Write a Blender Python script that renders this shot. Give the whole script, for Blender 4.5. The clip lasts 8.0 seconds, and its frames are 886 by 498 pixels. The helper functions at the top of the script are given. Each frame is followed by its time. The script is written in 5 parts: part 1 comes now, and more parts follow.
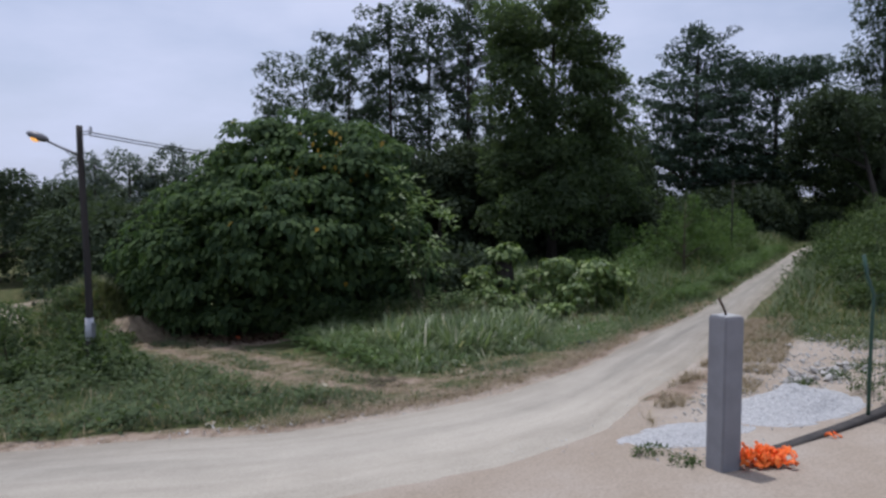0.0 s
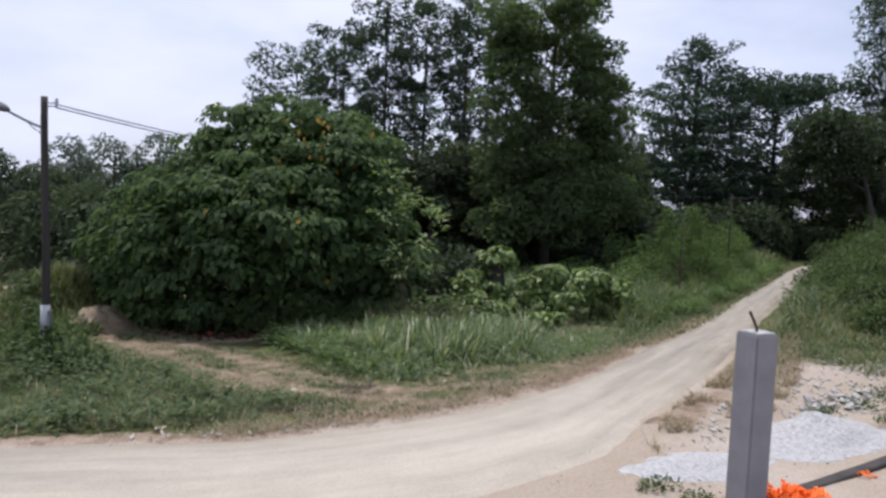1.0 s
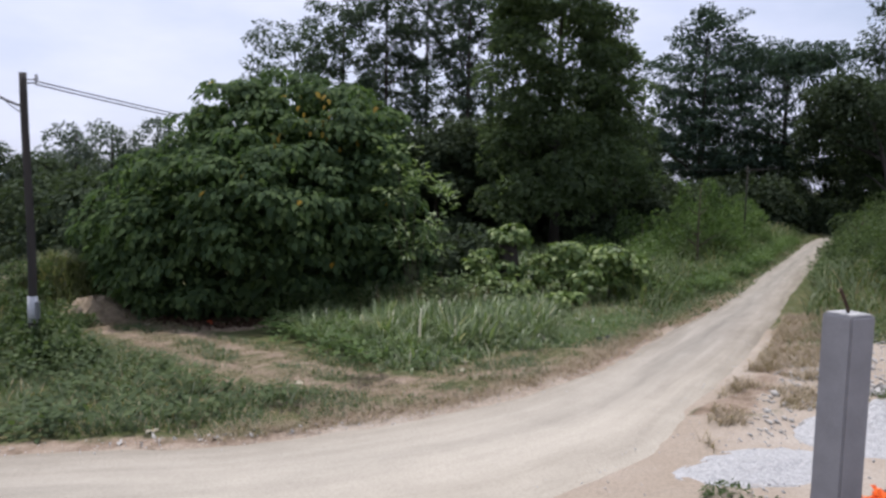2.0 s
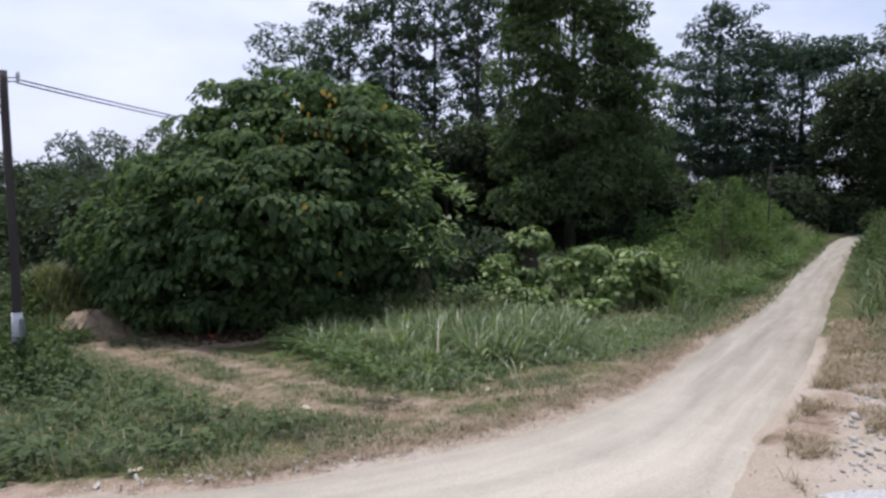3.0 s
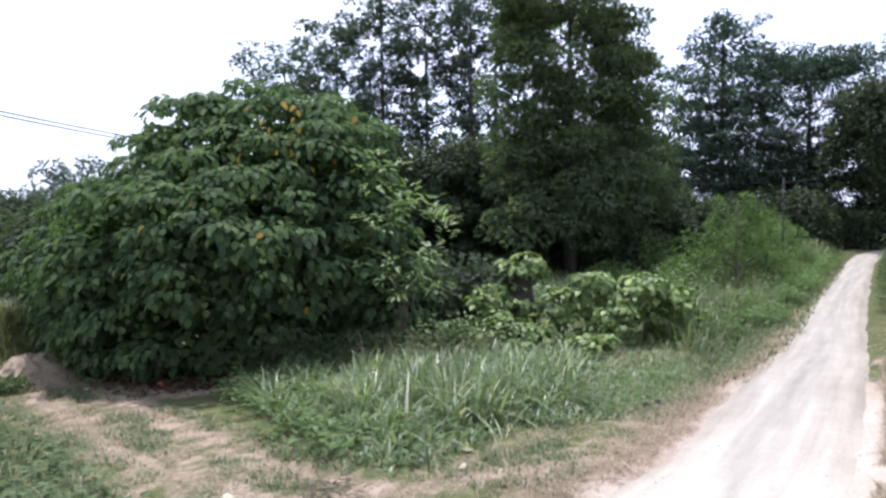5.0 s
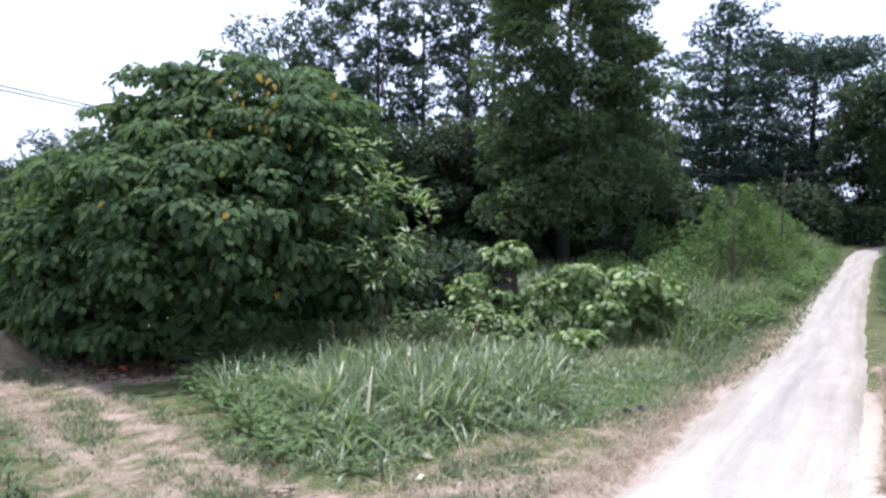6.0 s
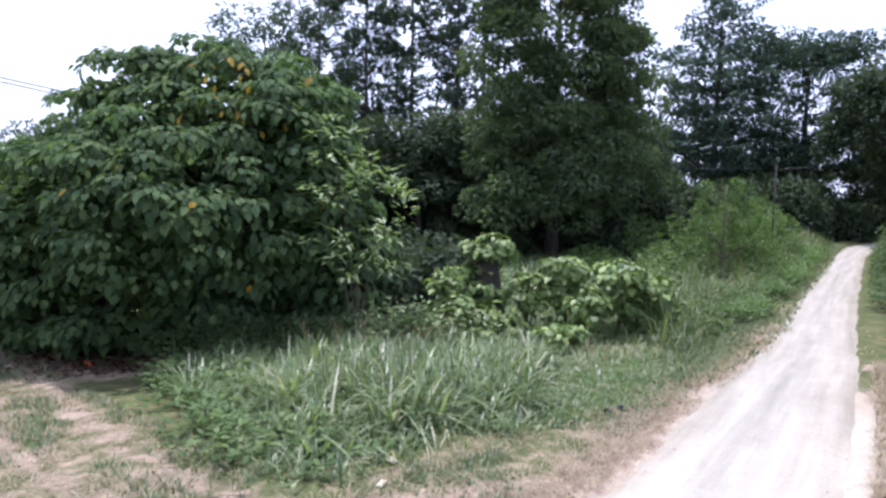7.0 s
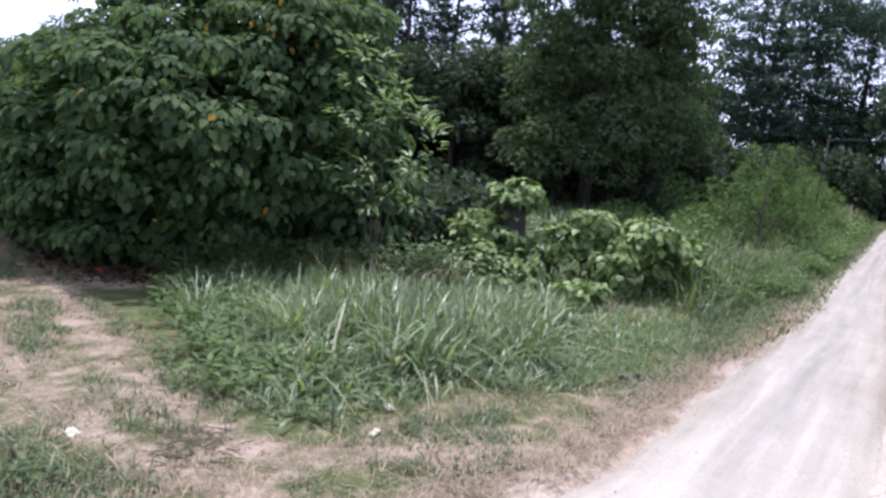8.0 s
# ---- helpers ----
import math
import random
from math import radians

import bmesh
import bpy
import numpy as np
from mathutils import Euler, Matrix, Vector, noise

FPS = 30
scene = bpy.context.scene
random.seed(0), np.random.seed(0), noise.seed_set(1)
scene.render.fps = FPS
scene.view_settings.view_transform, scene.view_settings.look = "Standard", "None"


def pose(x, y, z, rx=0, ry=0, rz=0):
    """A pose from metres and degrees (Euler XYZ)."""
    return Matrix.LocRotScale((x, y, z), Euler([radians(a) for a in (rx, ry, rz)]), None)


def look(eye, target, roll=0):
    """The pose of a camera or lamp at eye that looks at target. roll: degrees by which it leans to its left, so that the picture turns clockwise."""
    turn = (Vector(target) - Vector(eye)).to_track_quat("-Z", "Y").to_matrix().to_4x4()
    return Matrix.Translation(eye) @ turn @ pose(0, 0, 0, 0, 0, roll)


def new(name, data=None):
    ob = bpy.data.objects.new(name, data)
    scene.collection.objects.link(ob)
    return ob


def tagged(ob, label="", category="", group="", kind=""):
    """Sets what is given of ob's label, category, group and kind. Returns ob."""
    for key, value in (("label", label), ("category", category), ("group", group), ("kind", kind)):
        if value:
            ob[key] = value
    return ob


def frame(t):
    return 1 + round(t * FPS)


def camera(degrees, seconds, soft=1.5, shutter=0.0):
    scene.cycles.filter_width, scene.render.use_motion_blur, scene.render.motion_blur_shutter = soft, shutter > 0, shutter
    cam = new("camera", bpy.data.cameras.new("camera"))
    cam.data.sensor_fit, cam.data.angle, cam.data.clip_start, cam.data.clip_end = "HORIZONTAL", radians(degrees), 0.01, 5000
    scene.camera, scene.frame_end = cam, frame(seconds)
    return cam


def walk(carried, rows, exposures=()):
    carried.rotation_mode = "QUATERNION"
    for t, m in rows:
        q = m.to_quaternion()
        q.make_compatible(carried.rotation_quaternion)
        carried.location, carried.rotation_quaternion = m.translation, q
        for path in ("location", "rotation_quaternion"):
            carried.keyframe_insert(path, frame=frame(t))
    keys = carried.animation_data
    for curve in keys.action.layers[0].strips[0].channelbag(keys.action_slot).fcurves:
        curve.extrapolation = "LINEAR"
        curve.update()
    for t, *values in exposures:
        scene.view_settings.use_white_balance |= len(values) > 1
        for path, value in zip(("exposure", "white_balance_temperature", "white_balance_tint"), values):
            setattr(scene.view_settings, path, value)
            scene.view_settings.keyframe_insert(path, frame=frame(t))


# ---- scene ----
cam = camera(63.0, 8.0, 2.75)
PATH = [
    (0, (0.035, 1.619, 3.192), (0.187, 3.608, 3.047), -0.2),
    (0.5, (0.09, 2.139, 3.059), (0.261, 4.131, 2.981), -1.3),
    (1, (0.146, 2.621, 2.996), (0.326, 4.608, 2.867), 2.5),
    (1.5, (0.122, 3.06, 2.94), (0.305, 5.044, 2.759), 1.8),
    (3, (-0.006, 4.65, 2.78), (0.144, 6.637, 2.615), 0.3),
    (3.5, (0.074, 5.185, 2.757), (0.233, 7.173, 2.609), -1.0),
    (4, (0.155, 5.736, 2.834), (0.307, 7.726, 2.708), -1.9),
    (4.5, (0.355, 6.166, 2.806), (0.503, 8.158, 2.707), -1.6),
    (6, (0.979, 7.254, 2.844), (1.124, 9.242, 2.688), 1.0),
    (6.5, (1.128, 7.501, 2.787), (1.282, 9.487, 2.617), 1.2),
    (7, (1.268, 7.702, 2.762), (1.432, 9.688, 2.593), 1.3),
    (7.5, (1.404, 7.966, 2.74), (1.549, 9.949, 2.526), 1.9),
    (8, (1.38, 8.223, 2.749), (1.479, 10.19, 2.404), 6.8),
]
EXPOSURES = [
    (0.0, -0.06, 5880, 15), (0.5, 0.30, 6500, 16), (1.0, 0.38, 6250, 16), (1.5, 0.35, 6250, 16), (3.0, 0.44, 6150, 16), (3.5, 0.65, 6050, 18),
    (4.0, 0.87, 5950, 18), (4.5, 1.08, 5950, 18), (6.0, 1.30, 5700, 18), (7.0, 1.30, 5700, 20), (7.5, 1.27, 5700, 22), (8.0, 1.13, 5750, 22),
]
walk(cam, [(t, look(eye, target, roll)) for t, eye, target, roll in PATH], EXPOSURES)

# ---- sky and sun ----
SUN_WAY = Vector((-0.13, 0.22, 0.96)).normalized()
world = bpy.data.worlds.new("sky")
scene.world = world
world.use_nodes = True
wn, wl = world.node_tree.nodes, world.node_tree.links
wn.clear()
w_out = wn.new("ShaderNodeOutputWorld")
w_bg = wn.new("ShaderNodeBackground")
w_sky = wn.new("ShaderNodeTexSky")
w_sky.sky_type = "NISHITA"
w_sky.sun_disc = False
w_sky.sun_elevation = math.asin(SUN_WAY.z)
w_sky.sun_rotation = math.atan2(SUN_WAY.x, SUN_WAY.y)
w_sky.dust_density = 2.5
w_co = wn.new("ShaderNodeTexCoord")
w_map = wn.new("ShaderNodeMapping")
w_map.inputs["Scale"].default_value = (1.0, 1.0, 2.6)
w_noise = wn.new("ShaderNodeTexNoise")
w_noise.inputs["Scale"].default_value = 2.3
w_noise.inputs["Detail"].default_value = 6.0
w_noise.inputs["Roughness"].default_value = 0.55
w_ramp = wn.new("ShaderNodeValToRGB")
w_ramp.color_ramp.elements[0].position, w_ramp.color_ramp.elements[0].color = 0.36, (0.48, 0.48, 0.48, 1)
w_ramp.color_ramp.elements[1].position, w_ramp.color_ramp.elements[1].color = 0.64, (1, 1, 1, 1)
w_mix = wn.new("ShaderNodeMix")
w_mix.data_type = "RGBA"
w_mix.inputs["B"].default_value = (6.5, 6.9, 8.15, 1)
wl.new(w_co.outputs["Generated"], w_map.inputs["Vector"])
wl.new(w_map.outputs["Vector"], w_noise.inputs["Vector"])
wl.new(w_noise.outputs["Fac"], w_ramp.inputs["Fac"])
wl.new(w_ramp.outputs["Color"], w_mix.inputs["Factor"])
wl.new(w_sky.outputs["Color"], w_mix.inputs["A"])
wl.new(w_mix.outputs["Result"], w_bg.inputs["Color"])
w_bg.inputs["Strength"].default_value = 0.102
wl.new(w_bg.outputs["Background"], w_out.inputs["Surface"])

sun_data = bpy.data.lights.new("sun", "SUN")
sun_data.energy = 2.9
sun_data.angle = radians(0.6)
sun_data.color = (1.0, 0.95, 0.88)
sun = new("sun", sun_data)
sun.matrix_world = look((0, 0, 40), Vector((0, 0, 40)) - SUN_WAY)


# ---- materials ----
def base_material(name):
    m = bpy.data.materials.new(name)
    m.use_nodes = True
    nt = m.node_tree
    return m, nt.nodes, nt.links, nt.nodes["Principled BSDF"]


def noise_node(n, l, scale, detail=5.0, rough=0.6, coord="Object", stretch=None):
    co = n.new("ShaderNodeTexCoord")
    tex = n.new("ShaderNodeTexNoise")
    tex.inputs["Scale"].default_value = scale
    tex.inputs["Detail"].default_value = detail
    tex.inputs["Roughness"].default_value = rough
    if stretch:
        mp = n.new("ShaderNodeMapping")
        mp.inputs["Scale"].default_value = stretch
        l.new(co.outputs[coord], mp.inputs["Vector"])
        l.new(mp.outputs["Vector"], tex.inputs["Vector"])
    else:
        l.new(co.outputs[coord], tex.inputs["Vector"])
    return tex.outputs["Fac"]


def ramp_node(n, l, fac, stops):
    r = n.new("ShaderNodeValToRGB")
    while len(r.color_ramp.elements) < len(stops):
        r.color_ramp.elements.new(0.5)
    for e, (p, c) in zip(r.color_ramp.elements, stops):
        e.position = p
        e.color = (*c, 1) if len(c) == 3 else (c[0], c[0], c[0], 1)
    l.new(fac, r.inputs["Fac"])
    return r.outputs["Color"]


def mix_node(n, l, fac, a, b, blend="MIX"):
    m = n.new("ShaderNodeMix")
    m.data_type, m.blend_type = "RGBA", blend
    for sock, v in (("Factor", fac), ("A", a), ("B", b)):
        if isinstance(v, (int, float)):
            m.inputs[sock].default_value = v
        elif isinstance(v, tuple):
            m.inputs[sock].default_value = (*v, 1)
        else:
            l.new(v, m.inputs[sock])
    return m.outputs["Result"]


def math_node(n, l, op, a, b=0.0, clamp=False):
    m = n.new("ShaderNodeMath")
    m.operation, m.use_clamp = op, clamp
    for i, v in enumerate((a, b)):
        if isinstance(v, (int, float)):
            m.inputs[i].default_value = v
        else:
            l.new(v, m.inputs[i])
    return m.outputs[0]


def bump_node(n, l, bsdf, height, strength, distance):
    b = n.new("ShaderNodeBump")
    b.inputs["Strength"].default_value = strength
    b.inputs["Distance"].default_value = distance
    l.new(height, b.inputs["Height"])
    l.new(b.outputs["Normal"], bsdf.inputs["Normal"])


def leaf_material(name, dark, mid, light, thin=0.3, gloss=0.5, odd=None, odd_at=0.97, shine=0.35, grain=0.6):
    """Leaves that vary from one to the next and in patches over the crown, and let some light through."""
    m, n, l, p = base_material(name)
    geo = n.new("ShaderNodeNewGeometry")
    info = n.new("ShaderNodeObjectInfo")
    r = math_node(n, l, "FRACT", math_node(n, l, "ADD", geo.outputs["Random Per Island"], info.outputs["Random"]))
    patch = noise_node(n, l, 0.7, 3.0)
    both = math_node(n, l, "ADD", math_node(n, l, "MULTIPLY", r, grain), math_node(n, l, "MULTIPLY", patch, 1.0 - grain))
    stops = [(0.12, dark), (0.45, mid), (0.85, light)]
    col = ramp_node(n, l, both, stops)
    if odd:
        pick = math_node(n, l, "GREATER_THAN", r, odd_at)
        col = mix_node(n, l, pick, col, odd)
    l.new(col, p.inputs["Base Color"])
    p.inputs["Roughness"].default_value = gloss
    p.inputs["Specular IOR Level"].default_value = shine
    tr = n.new("ShaderNodeBsdfTranslucent")
    l.new(mix_node(n, l, 1.0, col, (1.4, 1.55, 0.85), "MULTIPLY"), tr.inputs["Color"])
    mx = n.new("ShaderNodeMixShader")
    mx.inputs["Fac"].default_value = thin
    l.new(p.outputs["BSDF"], mx.inputs[1])
    l.new(tr.outputs["BSDF"], mx.inputs[2])
    l.new(mx.outputs["Shader"], n["Material Output"].inputs["Surface"])
    return m


def plain_material(name, a, b, scale=6.0, rough=0.8, bump=0.3, dist=0.01, metal=0.0, fine=60.0, stretch=None):
    """Two colours in soft blotches with a fine grain over them."""
    m, n, l, p = base_material(name)
    big, small = noise_node(n, l, scale, 4.0, stretch=stretch), noise_node(n, l, fine, 3.0)
    both = math_node(n, l, "ADD", math_node(n, l, "MULTIPLY", big, 0.65), math_node(n, l, "MULTIPLY", small, 0.35))
    l.new(ramp_node(n, l, both, [(0.32, a), (0.68, b)]), p.inputs["Base Color"])
    p.inputs["Roughness"].default_value, p.inputs["Metallic"].default_value = rough, metal
    bump_node(n, l, p, both, bump, dist)
    return m


M_BUSH = leaf_material("broad bush leaf", (0.035, 0.058, 0.031), (0.060, 0.098, 0.044), (0.114, 0.164, 0.064), 0.37, 0.78, (0.30, 0.20, 0.03), 0.9985, 0.10)
M_YELLOW = leaf_material("yellowed bush leaf", (0.22, 0.145, 0.022), (0.33, 0.22, 0.03), (0.44, 0.31, 0.05), 0.35, 0.6)
M_LANCE = leaf_material("pale long leaf", (0.075, 0.12, 0.045), (0.14, 0.20, 0.08), (0.28, 0.35, 0.17), 0.30, 0.40)
M_VINE = leaf_material("bright vine leaf", (0.055, 0.095, 0.032), (0.112, 0.168, 0.050), (0.235, 0.298, 0.100), 0.26, 0.50, shine=0.28)
# The four tree leaf colours below are lifted and blued to imitate haze.
M_AIRY = leaf_material("far tree leaf", (0.038, 0.057, 0.042), (0.056, 0.080, 0.057), (0.086, 0.116, 0.070), 0.26, 0.8, shine=0.15, grain=0.38)
M_DENSE = leaf_material("dense tree leaf", (0.044, 0.064, 0.038), (0.070, 0.099, 0.052), (0.124, 0.165, 0.072), 0.40, 0.75, shine=0.18, grain=0.38)
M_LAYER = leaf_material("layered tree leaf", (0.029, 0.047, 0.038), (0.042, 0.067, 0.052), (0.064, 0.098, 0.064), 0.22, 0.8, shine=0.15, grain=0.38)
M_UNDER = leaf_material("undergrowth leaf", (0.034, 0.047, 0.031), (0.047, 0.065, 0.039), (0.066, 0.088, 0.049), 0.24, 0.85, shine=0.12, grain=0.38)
M_SHRUB = leaf_material("roadside shrub leaf", (0.038, 0.068, 0.022), (0.070, 0.117, 0.036), (0.122, 0.176, 0.061), 0.34, 0.6, shine=0.2)
M_GRASS = leaf_material("tall grass blade", (0.048, 0.074, 0.032), (0.102, 0.148, 0.060), (0.235, 0.285, 0.145), 0.3, 0.42, (0.38, 0.36, 0.26), 0.95, 0.5)
M_TURF = leaf_material("short grass blade", (0.038, 0.064, 0.024), (0.068, 0.106, 0.042), (0.13, 0.165, 0.08), 0.3, 0.5, (0.32, 0.26, 0.16), 0.90)
M_OLIVE = leaf_material("rank olive grass blade", (0.055, 0.068, 0.030), (0.105, 0.125, 0.055), (0.19, 0.20, 0.10), 0.3, 0.55, (0.30, 0.26, 0.15), 0.92, 0.25)
M_LAWN = leaf_material("fresh short grass blade", (0.048, 0.085, 0.024), (0.085, 0.145, 0.042), (0.15, 0.21, 0.08), 0.3, 0.5, (0.30, 0.27, 0.15), 0.95)
M_BANK = leaf_material("rank bank grass blade", (0.038, 0.058, 0.024), (0.074, 0.106, 0.042), (0.145, 0.175, 0.085), 0.3, 0.5, (0.28, 0.23, 0.13), 0.94, 0.25)
M_DRY = leaf_material("dry grass blade", (0.16, 0.12, 0.08), (0.25, 0.195, 0.135), (0.36, 0.30, 0.215), 0.25, 0.6)
M_WEED = leaf_material("weed leaf", (0.034, 0.054, 0.024), (0.058, 0.088, 0.036), (0.110, 0.145, 0.062), 0.3, 0.7, shine=0.18)
M_SHADE_LITTER = leaf_material("dark brown leaf for bush shade", (0.035, 0.022, 0.016), (0.075, 0.046, 0.032), (0.14, 0.095, 0.065), 0.1, 0.8, shine=0.1)
# Haze over the distant trees is put into this pale grey-green.
M_FAR_HAZE = leaf_material("distant leaf paled for haze", (0.062, 0.082, 0.070), (0.095, 0.120, 0.102), (0.135, 0.160, 0.140), 0.25, 0.8, shine=0.15)
M_BARK = plain_material("bark", (0.022, 0.018, 0.015), (0.055, 0.046, 0.037), 3.0, 0.9, 0.6, 0.02, stretch=(1, 1, 0.25))
M_TWIG = plain_material("twig bark", (0.05, 0.045, 0.03), (0.12, 0.10, 0.06), 8.0, 0.9, 0.4, 0.01)
M_POST = plain_material("smooth grey concrete", (0.17, 0.172, 0.185), (0.24, 0.243, 0.26), 3.5, 0.85, 0.25, 0.004, fine=120.0)
M_STEEL = plain_material("rusty steel bar", (0.03, 0.02, 0.016), (0.09, 0.055, 0.035), 30.0, 0.7, 0.4, 0.002, 0.6)
M_POLE = plain_material("dark tarred timber", (0.016, 0.014, 0.013), (0.045, 0.038, 0.034), 5.0, 0.85, 0.5, 0.01, stretch=(1, 1, 0.12))
M_WHITE = plain_material("white paint", (0.36, 0.37, 0.40), (0.55, 0.56, 0.58), 7.0, 0.6, 0.2, 0.003)
M_BOX = plain_material("grey metal box", (0.16, 0.17, 0.18), (0.24, 0.25, 0.26), 9.0, 0.5, 0.1, 0.002, 0.3)
M_GALV = plain_material("grey painted metal", (0.10, 0.10, 0.11), (0.19, 0.19, 0.20), 12.0, 0.5, 0.1, 0.002, 0.5)
M_CABLE = plain_material("black cable", (0.012, 0.012, 0.014), (0.03, 0.03, 0.035), 20.0, 0.5, 0.1, 0.001)
M_GREENWIRE = plain_material("dark green coated wire", (0.012, 0.045, 0.030), (0.022, 0.07, 0.045), 20.0, 0.45, 0.1, 0.001)
M_ORANGE = plain_material("bright orange plastic", (0.80, 0.13, 0.015), (0.95, 0.24, 0.03), 14.0, 0.45, 0.2, 0.004)
M_PLINTH = plain_material("dark plinth timber", (0.020, 0.018, 0.017), (0.055, 0.048, 0.042), 6.0, 0.85, 0.5, 0.01)
M_GRAVEL = plain_material("pale grey gravel", (0.29, 0.295, 0.295), (0.52, 0.52, 0.515), 22.0, 0.95, 1.0, 0.05, fine=45.0)
M_STONE = plain_material("broken concrete rubble", (0.22, 0.215, 0.20), (0.55, 0.53, 0.49), 9.0, 0.9, 0.6, 0.01)
M_SOIL = plain_material("heaped brown soil", (0.13, 0.098, 0.064), (0.34, 0.275, 0.19), 5.0, 0.95, 0.9, 0.04)
M_PAPER = plain_material("sun-bleached paper", (0.36, 0.32, 0.23), (0.50, 0.455, 0.36), 10.0, 0.7, 0.2, 0.004)
M_BLACKBAG = plain_material("black plastic bag", (0.012, 0.014, 0.016), (0.03, 0.033, 0.036), 12.0, 0.4, 0.5, 0.01)
M_REDLEAF = plain_material("red plastic scrap", (0.40, 0.06, 0.02), (0.55, 0.12, 0.04), 12.0, 0.6, 0.2, 0.004)

m, n, l, p = base_material("lamp glass")
p.inputs["Base Color"].default_value = (0.9, 0.6, 0.2, 1)
p.inputs["Emission Color"].default_value = (1.0, 0.42, 0.06, 1)
p.inputs["Emission Strength"].default_value = 0.9
M_LAMP = m


def ground_material():
    m, n, l, p = base_material("ground")

    def attr(name):
        a = n.new("ShaderNodeAttribute")
        a.attribute_name = name
        return a.outputs["Fac"]

    big, mid, fine = noise_node(n, l, 0.55, 5.0), noise_node(n, l, 2.6, 6.0, 0.65), noise_node(n, l, 34.0, 4.0, 0.7)
    turf = ramp_node(n, l, mid, [(0.28, (0.045, 0.060, 0.020)), (0.50, (0.075, 0.085, 0.032)), (0.72, (0.16, 0.13, 0.07))])
    soil = ramp_node(n, l, math_node(n, l, "ADD", math_node(n, l, "MULTIPLY", mid, 0.6), math_node(n, l, "MULTIPLY", noise_node(n, l, 9.0, 5.0, 0.7), 0.4)), [(0.36, (0.142, 0.104, 0.073)), (0.5, (0.245, 0.186, 0.138)), (0.66, (0.335, 0.268, 0.207))])
    sand = ramp_node(n, l, big, [(0.30, (0.290, 0.238, 0.180)), (0.52, (0.345, 0.293, 0.235)), (0.72, (0.395, 0.350, 0.295))])
    wear = math_node(n, l, "SUBTRACT", math_node(n, l, "ADD", math_node(n, l, "MULTIPLY", mid, 0.75), math_node(n, l, "MULTIPLY", fine, 0.45)), 0.6)

    def edge(a):
        s = math_node(n, l, "ADD", attr(a), math_node(n, l, "MULTIPLY", wear, 1.5))
        return math_node(n, l, "MULTIPLY", math_node(n, l, "SUBTRACT", s, 0.33), 3.0, True)

    col = mix_node(n, l, edge("soil"), turf, soil)
    col = mix_node(n, l, edge("sand"), col, sand)
    speck = ramp_node(n, l, fine, [(0.30, (0.72,)), (0.55, (1.0,)), (0.75, (1.12,))])
    col = mix_node(n, l, 1.0, col, speck, "MULTIPLY")
    l.new(col, p.inputs["Base Color"])
    p.inputs["Roughness"].default_value = 0.95
    p.inputs["Specular IOR Level"].default_value = 0.15
    h = math_node(n, l, "ADD", math_node(n, l, "MULTIPLY", mid, 0.6), math_node(n, l, "MULTIPLY", fine, 0.4))
    bump_node(n, l, p, h, 0.5, 0.04)
    return m


def road_material():
    m, n, l, p = base_material("pale dirt road")
    uv = n.new("ShaderNodeAttribute")
    uv.attribute_name = "across"
    big, mid, fine = noise_node(n, l, 0.8, 5.0), noise_node(n, l, 1.9, 6.0, 0.62), noise_node(n, l, 40.0, 4.0, 0.7)
    shift = math_node(n, l, "ADD", uv.outputs["Fac"], math_node(n, l, "MULTIPLY", math_node(n, l, "SUBTRACT", big, 0.5), 0.22))
    track = ramp_node(n, l, shift, [(0.0, (0.215, 0.180, 0.129)), (0.14, (0.266, 0.232, 0.184)), (0.32, (0.328, 0.298, 0.252)), (0.46, (0.223, 0.207, 0.177)), (0.62, (0.328, 0.295, 0.247)), (0.82, (0.271, 0.234, 0.184)), (1.0, (0.222, 0.183, 0.129))])
    way = n.new("ShaderNodeAttribute")
    way.attribute_name = "along"
    joined = n.new("ShaderNodeCombineXYZ")
    l.new(math_node(n, l, "MULTIPLY", uv.outputs["Fac"], 9.0), joined.inputs["X"])
    l.new(math_node(n, l, "MULTIPLY", way.outputs["Fac"], 0.30), joined.inputs["Y"])
    streak = n.new("ShaderNodeTexNoise")
    streak.inputs["Scale"].default_value, streak.inputs["Detail"].default_value, streak.inputs["Roughness"].default_value = 1.0, 5.0, 0.6
    l.new(joined.outputs["Vector"], streak.inputs["Vector"])
    worn = math_node(n, l, "ADD", math_node(n, l, "MULTIPLY", streak.outputs["Fac"], 0.7), math_node(n, l, "MULTIPLY", mid, 0.3))
    col = mix_node(n, l, 0.5, track, ramp_node(n, l, worn, [(0.35, (0.169, 0.156, 0.131)), (0.5, (0.274, 0.255, 0.213)), (0.66, (0.413, 0.382, 0.327))]))
    dust = n.new("ShaderNodeAttribute")
    dust.attribute_name = "dust"
    drift = math_node(n, l, "MULTIPLY", dust.outputs["Fac"], math_node(n, l, "ADD", math_node(n, l, "MULTIPLY", worn, 1.3), 0.0), True)
    col = mix_node(n, l, drift, col, (0.450, 0.414, 0.344))
    col = mix_node(n, l, 1.0, col, ramp_node(n, l, fine, [(0.3, (0.8,)), (0.55, (1.0,)), (0.75, (1.06,))]), "MULTIPLY")
    l.new(col, p.inputs["Base Color"])
    p.inputs["Roughness"].default_value = 0.95
    p.inputs["Specular IOR Level"].default_value = 0.15
    h = math_node(n, l, "ADD", math_node(n, l, "MULTIPLY", mid, 0.6), math_node(n, l, "MULTIPLY", fine, 0.4))
    bump_node(n, l, p, h, 0.5, 0.03)
    return m


M_GROUND, M_ROAD = ground_material(), road_material()

